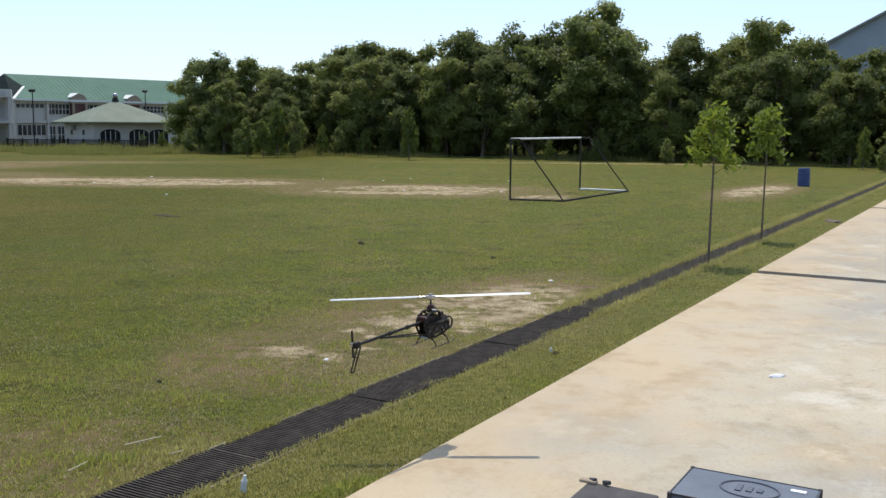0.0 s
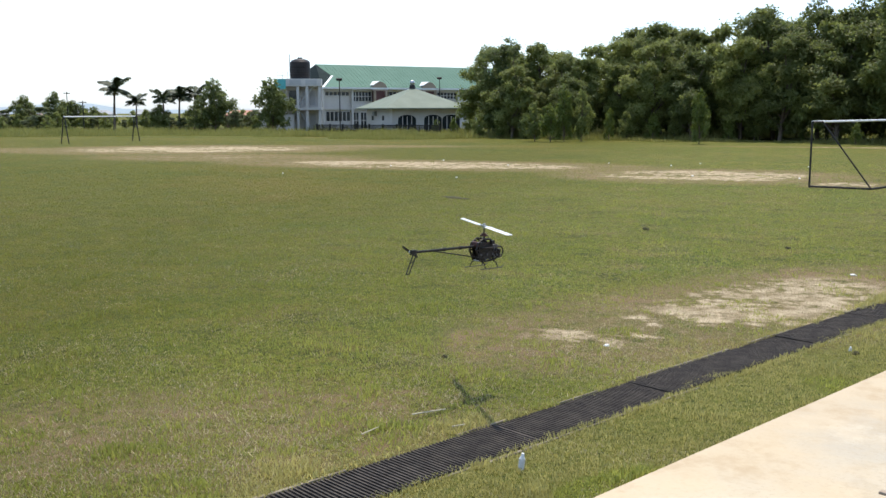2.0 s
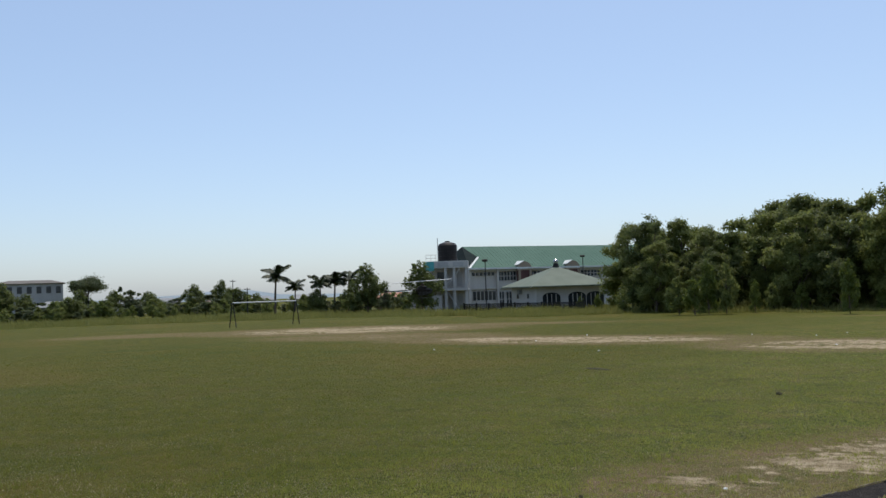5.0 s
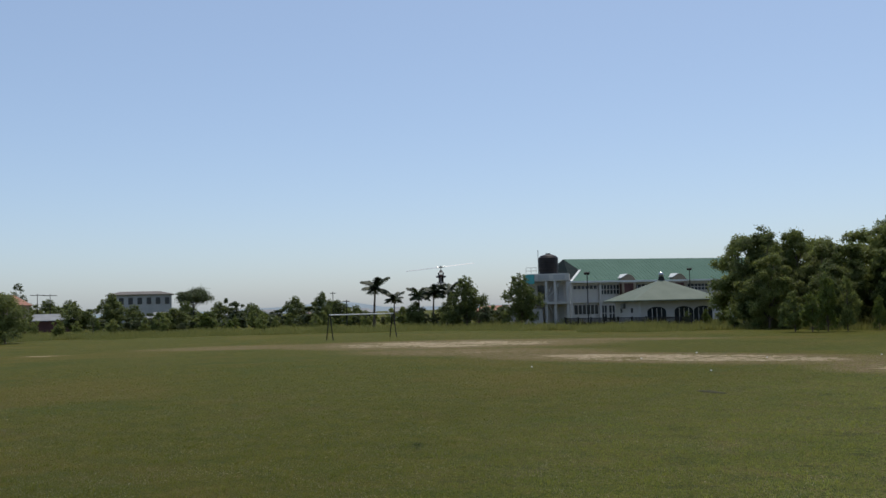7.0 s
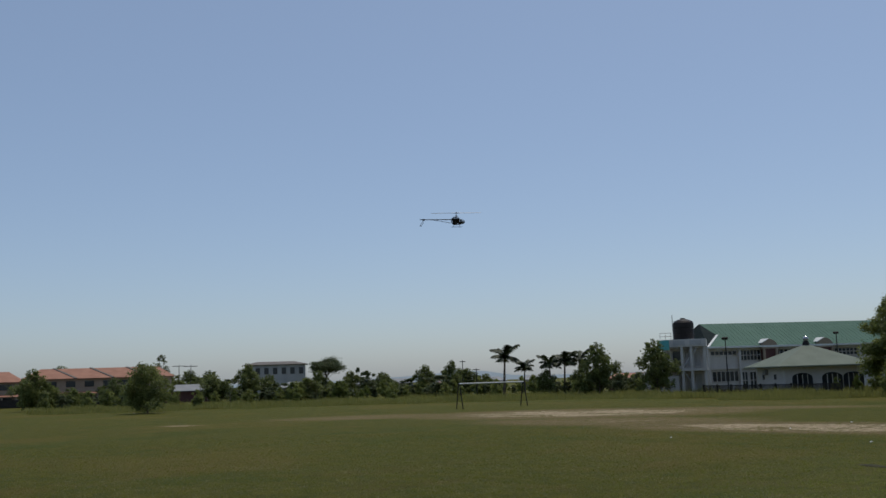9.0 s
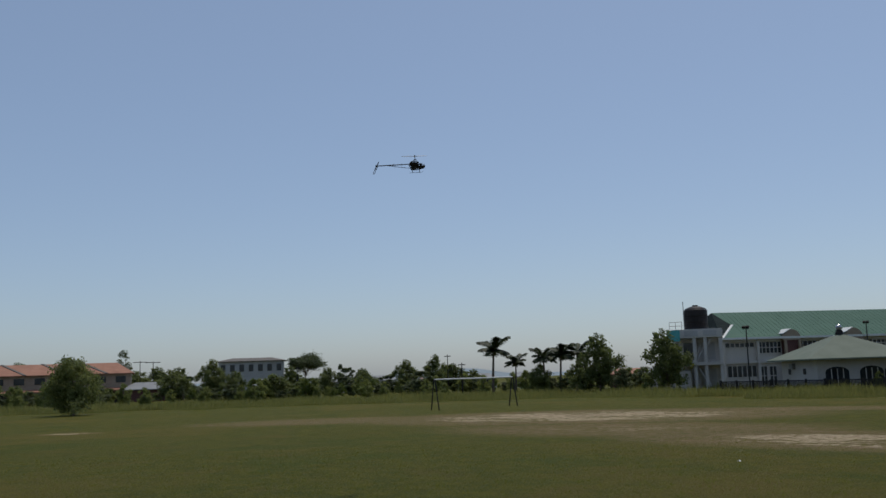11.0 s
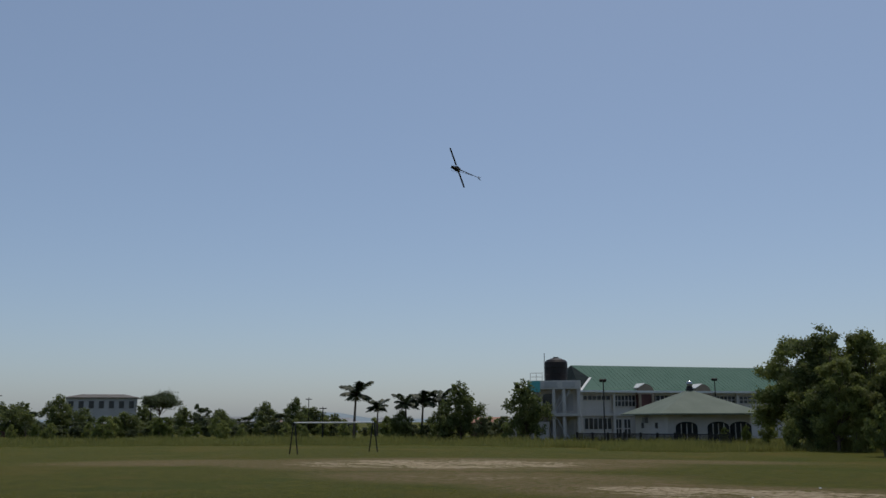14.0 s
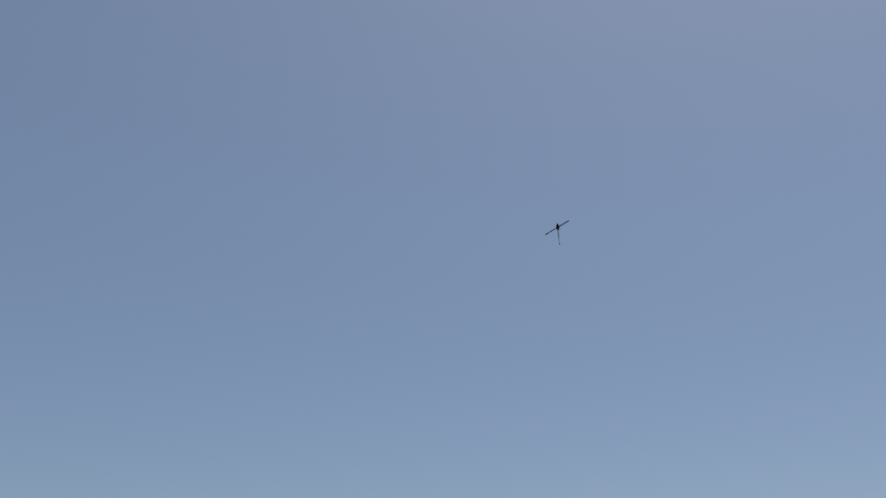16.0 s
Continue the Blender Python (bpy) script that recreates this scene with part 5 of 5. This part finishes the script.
def build_village():
    gabled("row_house", 58.4, 205, 55, 27, 10, 5.2, 7.2, TAN, ROOF_ORANGE, "two-storey house row with an orange tiled roof", 8, 2, 3)
    gabled("row_house", 65.2, 205, 58, 20, 9, 4.8, 6.8, TAN, ROOF_ORANGE, "low house with an orange tiled roof", 4, 2, 2)
    gabled("apartment_block", 48.8, 270, 47, 16, 12, 8.2, 9.1, WALL_GREY, BLOCK_ROOF, "grey flat-sided block behind trees", 7, 2)
    gabled("shed", 53.4, 197, 51, 10, 7, 2.2, 3.4, MAROON, ROOF_GREY, "long low shed with a pale metal roof", 0)
    gabled("shed", 47.6, 196, 45, 6, 6, 2.2, 3.3, MAROON, ROOF_GREY, "small white shed under trees", 2)
    gabled("shed", 42.6, 230, 42, 14, 7, 2.4, 3.4, WALL_WHITE, ROOF_GREY, "small pale house behind trees", 3)
    gabled("shed", 36.5, 240, 36, 9, 7, 2.2, 3.2, WALL_WHITE, ROOF_GREY, "long pale house behind the palms", 3)
    gabled("shed", 33.6, 245, 33, 8, 7, 2.2, 3.3, WALL_WHITE, ROOF_GREY, "pale house behind the palms", 3)
    gabled("shed", 27.9, 170, 28, 9, 6, 2.2, 3.0, MAROON, ROOF_ORANGE, "low brick-red shed between trees", 0)
    gabled("wall_house", 26.9, 158, 28, 5, 5, 2.3, 3.0, WALL_WHITE, ROOF_GREY, "small white outbuilding by the hall", 0)
    # market umbrella
    x, y, _ = polar(39.3, 165)
    u = thing("parasol", pose(x, y, 0), "red and white parasol among the trees", "parasol")
    bm = B()
    rod(bm, (0, 0, 0), (0, 0, 2.2), 0.05, seg=6)
    part("pole", bm, STEEL, u)
    bm = B()
    bmesh.ops.create_cone(bm, cap_ends=True, segments=8, radius1=1.6, radius2=0.05, depth=0.9, matrix=Matrix.Translation((0, 0, 2.2)))
    part("canopy", bm, RED_CLOTH, u)
    # poles with a crossbar and single poles
    for az, d, hh in ((54.2, 205, 7.4), (53.55, 205, 7.3), (37.9, 167, 6.0), (37.1, 150, 4.4), (46.4, 200, 5.8), (45.9, 175, 5.0)):
        x, y, _ = polar(az, d)
        t = thing("utility_pole", pose(x, y, 0, 0, 0, 50), "thin dark utility pole beyond the field", "pole", "utility poles")
        bm = B()
        rod(bm, (0, 0, 0), (0, 0, hh), 0.09, 0.06, 8)
        part("pole", bm, STEEL, t)
        bm = B()
        w = 1.0 if az < 53 else 2.6
        box(bm, (0, 0, hh - 0.25), (w, 0.1, 0.12))
        part("crossarm", bm, STEEL, t)
    # the big shed behind the wood
    x, y, _ = polar(-27.5, 118)
    w = thing("warehouse", pose(x, y, 0, 0, 0, -24), "tall blue-grey metal warehouse behind trees", "building")
    hw, ev, rd = 13.5, 11.9, 19.2
    bm = B()
    pts = [(-hw, 0), (hw, 0), (hw, ev), (0, rd), (-hw, ev)]
    f = bm.faces.new([bm.verts.new((px_, 0, pz)) for px_, pz in pts])
    r = bmesh.ops.extrude_face_region(bm, geom=[f])
    for v in r["geom"]:
        if isinstance(v, bmesh.types.BMVert):
            v.co.y += 26
    bmesh.ops.recalc_face_normals(bm, faces=bm.faces)
    part("wall", bm, SHED_BLUE, w)
    bm = B()
    for s in (-1, 1):
        slab_roof(bm, (s * (hw + 0.5), -0.6, ev - 0.1), (s * (hw + 0.5), 26.5, ev - 0.1), (0, 26.5, rd + 0.2), (0, -0.6, rd + 0.2), 0.25)
    part("roof", bm, ROOF_GREY, w)
    bm = B()
    for k in range(40):
        box(bm, (-hw + 0.35 + k * 0.675, -0.05, 4.0), (0.06, 0.06, 8.0))
    part("cladding_rib", bm, SHED_BLUE, w)
    bm = B()
    box(bm, (0, -0.08, 9.4), (2 * hw - 1.0, 0.1, 0.35))
    part("band", bm, ROOF_GREY, w)


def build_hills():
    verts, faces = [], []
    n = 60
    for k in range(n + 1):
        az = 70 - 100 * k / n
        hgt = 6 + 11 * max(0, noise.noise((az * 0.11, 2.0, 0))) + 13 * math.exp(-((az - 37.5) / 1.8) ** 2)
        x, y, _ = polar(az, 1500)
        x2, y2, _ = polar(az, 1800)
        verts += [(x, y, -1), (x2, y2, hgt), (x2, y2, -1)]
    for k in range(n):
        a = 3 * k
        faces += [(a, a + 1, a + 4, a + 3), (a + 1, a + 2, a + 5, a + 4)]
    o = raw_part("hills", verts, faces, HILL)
    tagged(o, "low hills on the horizon, haze put into their blue-grey colour", "hills", kind="structure")


# ---- small things ----


def build_small_things():
    d = thing("drum", pose(17.9, 47.8, 0), "blue plastic drum standing on bare ground", "drum")
    bm = B()
    prof = [(0.27, 0), (0.29, 0.04), (0.29, 0.28), (0.305, 0.30), (0.305, 0.33), (0.29, 0.35), (0.29, 0.58), (0.305, 0.60), (0.305, 0.63), (0.29, 0.65), (0.28, 0.86), (0.26, 0.9)]
    rings = [[bm.verts.new((r * math.cos(6.283 * j / 20), r * math.sin(6.283 * j / 20), z)) for j in range(20)] for r, z in prof]
    for a, b in zip(rings, rings[1:]):
        for j in range(20):
            bm.faces.new((a[j], a[(j + 1) % 20], b[(j + 1) % 20], b[j]))
    bm.faces.new(rings[-1])
    bm.faces.new(rings[0][::-1])
    part("shell", bm, BLUE_PLASTIC, d)
    # flight case
    corner, hgt = Vector((1.50, 6.17, 0.0)), 0.33
    ang = math.degrees(math.atan2(6.21 - 6.63, 2.53 - 1.80))
    z0 = 0.07
    c = thing("flight_case", pose(1.80, 6.63, z0, 0, 0, ang), "closed grey aluminium flight case on the pavement", "case")
    w, dep = 0.86, 0.56
    bm = B()
    box(bm, (w / 2, -dep / 2, hgt / 2), (w, dep, hgt), None, 0.012)
    part("body", bm, CASE_GREY, c)
    for x in (0, w):
        for y in (0, -dep):
            bm = B()
            box(bm, (x, y, hgt / 2), (0.03, 0.03, hgt + 0.016), None, 0.008)
            part("corner", bm, CASE_DARK, c)
    bm = B()
    for y in (0.003, -dep - 0.003):
        box(bm, (w / 2, y, hgt - 0.005), (w, 0.009, 0.014))
    for x in (-0.003, w + 0.003):
        box(bm, (x, -dep / 2, hgt - 0.005), (0.009, dep, 0.014))
    part("edging", bm, CASE_DARK, c)
    bm = B()
    n = 32
    for j in range(n):
        a = 6.283 * j / n
        box(bm, (w * 0.52 + 0.19 * math.cos(a), -dep * 0.42 + 0.15 * math.sin(a), hgt + 0.004), (0.035, 0.012, 0.008), Matrix.Rotation(math.atan2(0.15 * math.cos(a), -0.19 * math.sin(a)), 3, "Z"))
    part("emblem_ring", bm, EMBLEM, c)
    bm = B()
    for k in range(3):
        box(bm, (w * (0.44 + 0.08 * k), -dep * 0.42, hgt + 0.004), (0.04, 0.12 - 0.03 * k, 0.008))
    part("emblem", bm, EMBLEM, c)
    bm = B()
    box(bm, (w * 0.86, -dep * 0.2, hgt + 0.004), (0.10, 0.045, 0.008))
    part("label_plate", bm, LITTER, c)
    # one dark box covers a flat grey thing and the shadow around it
    t = thing("open_box", pose(1.02, 6.40, z0, 0, 0, ang), "low dark box for a flat grey thing and its shadow", "box")
    bm = B()
    box(bm, (0.26, -0.30, 0.16), (0.5, 0.56, 0.32), None, 0.02)
    part("body", bm, SHADE_MAT, t)
    for x in (0.02, 0.12):
        bm = B()
        rod(bm, (x, -0.02, 0.33), (x + 0.05, -0.05, 0.345), 0.016, seg=8)
        part("latch", bm, CASE_DARK, t)
    bm = B()
    box(bm, (0.02, -0.05, 0.33), (0.12, 0.05, 0.02), None, 0.006)
    part("lid_edge", bm, TAN, t)

    def bit(name, x, y, size, mat, label, cat, seed, z=0.0):
        rng = random.Random(seed)
        bm = B()
        bmesh.ops.create_icosphere(bm, subdivisions=2, radius=1.0)
        for v in bm.verts:
            k = 1 + 0.35 * noise.noise(v.co * 1.7 + Vector((seed, 0, 0)))
            v.co = Vector((v.co.x * size[0] * k, v.co.y * size[1] * k, max(-0.2, v.co.z) * size[2] * k))
        o = part(name, bm, mat, m=pose(x, y, z + 0.1 * size[2], 0, 0, rng.uniform(0, 180)))
        tagged(o, label, cat)
    bit("paper_scrap", 3.73, 10.44, (0.11, 0.05, 0.03), LITTER, "crumpled white paper on the pavement", "litter", 1, 0.07)
    bit("stone", 2.0, 17.5, (0.06, 0.045, 0.025), LITTER, "pale stone on bare ground", "stone", 2)
    bit("stone", -1.39, 11.35, (0.045, 0.03, 0.022), LITTER, "pale stone in the grass", "stone", 3)
    bit("stone", -3.1, 10.3, (0.035, 0.03, 0.03), CLOD, "small dark stone in the grass", "stone", 4)
    bit("clod", -1.95, 23.0, (0.14, 0.08, 0.06), CLOD, "dark clod of earth on the field", "clod", 5)
    # long flat dark form put where a log-like shadow lies
    bit("clod", -8.6, 29.9, (0.75, 0.25, 0.03), CLOD, "low flat dark form standing in for a log-like shadow", "mound", 6)
    bit("clod", 1.42, 11.75, (0.06, 0.04, 0.035), CLOD, "dark clod on the grass verge", "clod", 7)
    bit("paper_scrap", 1.38, 11.9, (0.02, 0.02, 0.05), LITTER, "small white scrap on the grass verge", "litter", 8)
    bit("clod", 1.1, 20.6, (0.08, 0.06, 0.04), CLOD, "small dark clod of earth", "clod", 9)
    bit("branch_heap", 11.9, 29.2, (0.35, 0.2, 0.08), BARK, "dark heap of cut twigs by the drain", "twigs", 10)
    rng = random.Random(14)
    for k in range(11):
        az, r = rng.uniform(-8, 30), rng.uniform(38, 56)
        x, y, _ = polar(az, r)
        bit("litter", x, y, (0.055, 0.04, 0.035), LITTER, "scrap of white litter far out on the field", "litter", 30 + k)
    for x, y, a, ln in ((-2.62, 8.2, 35, 0.33), (-2.95, 7.55, 60, 0.2), (-2.25, 7.9, 20, 0.12)):
        bm = B()
        rod(bm, (-ln / 2, 0, 0.035), (ln / 2, 0.01, 0.05), 0.008, 0.005, 6)
        o = part("stick", bm, STRAW, m=pose(x, y, 0, 0, 0, a))
        tagged(o, "dry pale stick lying in the grass", "stick")
    b = thing("bottle", pose(-1.52, 7.12, 0, 0, 0, 30), "crushed clear plastic bottle on the grass verge", "bottle")
    bm = B()
    rod(bm, (0, 0, 0), (0.01, 0, 0.09), 0.026, 0.025, 12)
    rod(bm, (0.01, 0, 0.09), (0.015, 0, 0.12), 0.025, 0.011, 12)
    part("body", bm, CLEAR, b)
    bm = B()
    rod(bm, (0.015, 0, 0.12), (0.016, 0, 0.135), 0.012, seg=10)
    part("cap", bm, LITTER, b)


build_ground()
heli, rotor, tail_rotor = build_helicopter()
build_goals()
build_hall()
build_tower()
build_pavilion()
build_fence()
build_lamps()
build_village()
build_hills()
build_woods()
build_bushes()
build_saplings()
build_skyline_trees()
build_small_things()
build_slab()
build_grates()
build_grass()


def spin(t, keys):
    """The rotor's angle: it passes each keyed blade angle, turning about 2000 degrees a second in between."""
    total, t0, a0 = 0.0, keys[0][0], keys[0][1]
    total = a0
    for t1, a1 in keys[1:]:
        turns = round(((t1 - t0) * 2000 - ((a1 - a0) % 180)) / 180)
        step = ((a1 - a0) % 180) + 180 * max(0, turns)
        if t <= t1:
            return total + step * (t - t0) / (t1 - t0)
        total += step
        t0, a0 = t1, a1
    return total


def motions():
    walk(heli, [
        (0.00, pose(-0.09, 8.24, 1.09, 0.0, -3.4, 53.7)),
        (0.20, pose(-0.27, 8.35, 1.13, 0.0, -6.2, 48.7)),
        (0.40, pose(-0.53, 8.68, 1.14, 0.0, -3.4, 52.5)),
        (0.50, pose(-0.71, 8.88, 1.14, 0.0, -3.0, 52.1)),
        (0.60, pose(-0.83, 8.99, 1.19, 0.0, -2.9, 52.0)),
        (0.80, pose(-1.11, 9.19, 1.20, 0.0, 2.7, 54.0)),
        (1.00, pose(-1.44, 9.27, 1.26, 0.0, 3.5, 58.1)),
        (1.20, pose(-1.60, 9.20, 1.02, 0.0, 1.7, 57.4)),
        (1.40, pose(-1.80, 9.03, 0.87, 0.0, 1.4, 59.1)),
        (1.50, pose(-1.92, 9.03, 1.00, 0.0, 2.3, 62.2)),
        (1.60, pose(-2.05, 9.15, 1.30, 0.0, 1.4, 60.3)),
        (1.80, pose(-2.22, 9.21, 1.61, 0.0, 1.2, 60.9)),
        (2.00, pose(-2.39, 9.31, 1.40, 0.0, 2.0, 62.2)),
        (2.20, pose(-2.71, 9.94, 0.89, 0.0, 0.6, 61.7)),
        (2.40, pose(-2.98, 10.24, 1.02, -0.0, 0.4, 73.0)),
        (2.50, pose(-3.07, 10.16, 1.49, 0.0, -1.1, 102.3)),
        (2.60, pose(-3.34, 10.76, 2.44, -0.0, 3.3, 163.5)),
        (2.65, pose(-3.42, 10.87, 2.72, 1.4, 0.2, -148.4)),
        (2.70, pose(-3.51, 10.97, 3.01, 0.0, -2.9, -100.3)),
        (2.80, pose(-3.59, 11.05, 3.25, -0.0, -2.4, -70.6)),
        (2.90, pose(-3.64, 11.11, 2.87, 0.0, -1.1, -55.9)),
        (3.00, pose(-3.79, 11.82, 1.98, 0.0, -4.8, 3.9)),
        (3.10, pose(-3.66, 11.39, 1.49, 0.0, -9.5, 46.3)),
        (3.20, pose(-3.79, 11.70, 1.18, -0.0, -6.5, 111.5)),
        (3.30, pose(-3.99, 11.99, 1.18, 0.0, -0.0, 158.4)),
        (3.40, pose(-4.36, 12.34, 1.72, 0.0, 5.3, -149.0)),
        (3.50, pose(-4.73, 12.89, 2.36, 0.0, 1.5, -114.7)),
        (3.60, pose(-4.96, 12.95, 3.20, 0.0, 4.8, -68.7)),
        (3.70, pose(-5.09, 12.84, 3.46, 1.1, -4.4, -42.5)),
        (3.80, pose(-5.14, 12.76, 3.80, 3.4, -5.7, -2.7)),
        (3.90, pose(-5.42, 13.29, 4.10, 4.4, -3.5, 34.9)),
        (4.00, pose(-5.60, 13.58, 4.30, 5.0, -0.6, 29.8)),
        (4.20, pose(-6.33, 14.69, 4.27, 4.5, 0.8, 31.7)),
        (4.30, pose(-6.86, 15.65, 4.12, 3.8, 2.0, 22.4)),
        (4.40, pose(-7.97, 17.57, 3.62, 2.1, -0.7, 38.1)),
        (4.50, pose(-8.96, 19.55, 3.11, 0.6, 2.7, 50.6)),
        (4.70, pose(-9.15, 19.50, 2.17, -1.5, -8.2, 40.4)),
        (5.20, pose(-10.34, 19.49, 3.61, 1.7, 0.2, 53.0)),
        (5.80, pose(-9.96, 19.07, 4.84, 4.5, -3.1, 54.5)),
        (6.30, pose(-10.57, 18.15, 3.92, 2.7, -3.7, 52.9)),
        (6.80, pose(-10.23, 17.04, 4.47, 4.8, -6.0, 30.3)),
        (6.90, pose(-10.63, 17.62, 3.81, 2.5, -1.0, 58.0)),
        (7.00, pose(-11.10, 18.13, 3.45, 0.0, -12.3, 121.1)),
        (7.10, pose(-11.54, 18.50, 3.40, -1.4, 7.5, -179.4)),
        (7.20, pose(-11.83, 18.69, 3.72, -2.3, 2.0, -133.4)),
        (7.30, pose(-12.22, 18.92, 4.15, -2.2, 0.0, -97.3)),
        (7.40, pose(-12.48, 19.10, 4.78, 2.0, -6.6, -34.1)),
        (7.50, pose(-12.83, 19.48, 5.15, 5.8, -7.4, 31.7)),
        (7.70, pose(-14.32, 21.03, 5.99, 6.5, 6.0, 60.1)),
        (8.00, pose(-16.04, 22.38, 6.85, 7.9, 3.1, 55.4)),
        (8.50, pose(-16.42, 21.36, 6.95, 8.8, 5.7, 42.7)),
        (8.70, pose(-16.87, 21.68, 7.04, 8.8, 1.7, 39.1)),
        (9.40, pose(-19.82, 25.84, 7.89, 11.0, 1.8, 39.0)),
        (10.10, pose(-22.51, 29.36, 6.86, 9.4, 3.5, 39.1)),
        (10.80, pose(-24.86, 32.65, 7.39, 11.5, 5.1, 39.2)),
        (11.00, pose(-24.72, 32.67, 7.86, 12.6, -1.4, 38.3)),
        (11.10, pose(-24.35, 32.14, 8.35, -8.8, -33.2, 50.0)),
        (11.20, pose(-24.15, 31.73, 8.88, -6.9, -61.0, 22.1)),
        (11.30, pose(-24.06, 31.40, 9.29, 6.3, -71.2, 9.1)),
        (11.40, pose(-23.94, 30.71, 9.48, 66.7, -79.9, -52.8)),
        (11.50, pose(-23.86, 30.32, 9.48, 78.8, -79.0, -65.4)),
        (11.70, pose(-24.18, 29.38, 9.40, 85.1, -77.0, -71.3)),
        (12.00, pose(-24.43, 29.12, 9.11, 100.8, -71.7, -87.5)),
        (12.20, pose(-23.72, 30.59, 8.69, 134.7, -75.9, -118.6)),
        (12.50, pose(-22.34, 33.43, 8.17, 112.3, -66.9, -98.8)),
        (12.60, pose(-21.35, 35.53, 7.70, 161.6, -69.0, -145.1)),
        (12.80, pose(-20.41, 39.62, 7.30, -99.7, -76.0, 119.2)),
        (13.00, pose(-20.57, 41.89, 6.93, 9.2, -69.6, 3.1)),
        (13.20, pose(-21.51, 42.74, 7.15, -22.6, -52.9, 63.9)),
        (13.50, pose(-22.58, 44.31, 7.46, 3.4, -46.0, 20.5)),
        (13.65, pose(-24.71, 45.18, 8.73, -24.4, -24.2, 66.9)),
        (13.80, pose(-26.82, 46.04, 10.00, -29.1, 6.7, 97.6)),
        (13.90, pose(-27.48, 46.68, 11.30, 26.3, 19.0, 163.5)),
        (14.00, pose(-28.14, 47.31, 12.59, 63.2, -22.7, -145.1)),
        (14.10, pose(-28.17, 46.91, 14.06, 65.2, -65.1, -123.7)),
        (14.20, pose(-28.20, 46.51, 15.54, -73.3, -69.4, 34.8)),
        (14.35, pose(-28.57, 46.28, 16.59, -74.0, -3.5, 45.5)),
        (14.50, pose(-28.95, 46.07, 17.64, -55.2, 60.7, 66.4)),
        (14.60, pose(-29.80, 47.40, 18.77, 63.3, 72.6, -144.0)),
        (14.70, pose(-30.65, 48.74, 19.91, 68.3, 32.4, -104.6)),
        (14.85, pose(-33.15, 50.21, 21.74, 58.0, -5.7, -114.7)),
        (15.00, pose(-35.65, 51.68, 23.56, 52.4, -44.8, -119.8)),
        (15.50, pose(-37.25, 52.45, 25.08, 34.1, -62.7, -88.2)),
        (16.00, pose(-38.25, 60.77, 27.85, 17.0, -65.5, -65.5)),
    ])
    blade_keys = [(0.0, 128), (0.5, 134), (1.0, 112), (1.5, 100), (2.0, 58), (2.5, 138), (3.0, 42), (3.5, 166), (4.0, 80), (4.5, 72), (7.0, 120), (7.5, 24), (8.0, 20), (8.5, 110), (11.0, 70), (11.5, 90), (12.0, 124), (12.5, 42), (13.0, 92), (13.5, 54), (14.0, 48), (14.5, 120), (15.0, 94), (15.5, 122), (16.0, 66)]
    walk(rotor, [(k / 30, pose(0, 0, 0.25, 0, 0, spin(k / 30, blade_keys))) for k in range(481)])
    walk(tail_rotor, [(k / 30, pose(-0.98, 0.035, 0.055, 0, 77.0 * k, 0)) for k in range(481)])


motions()
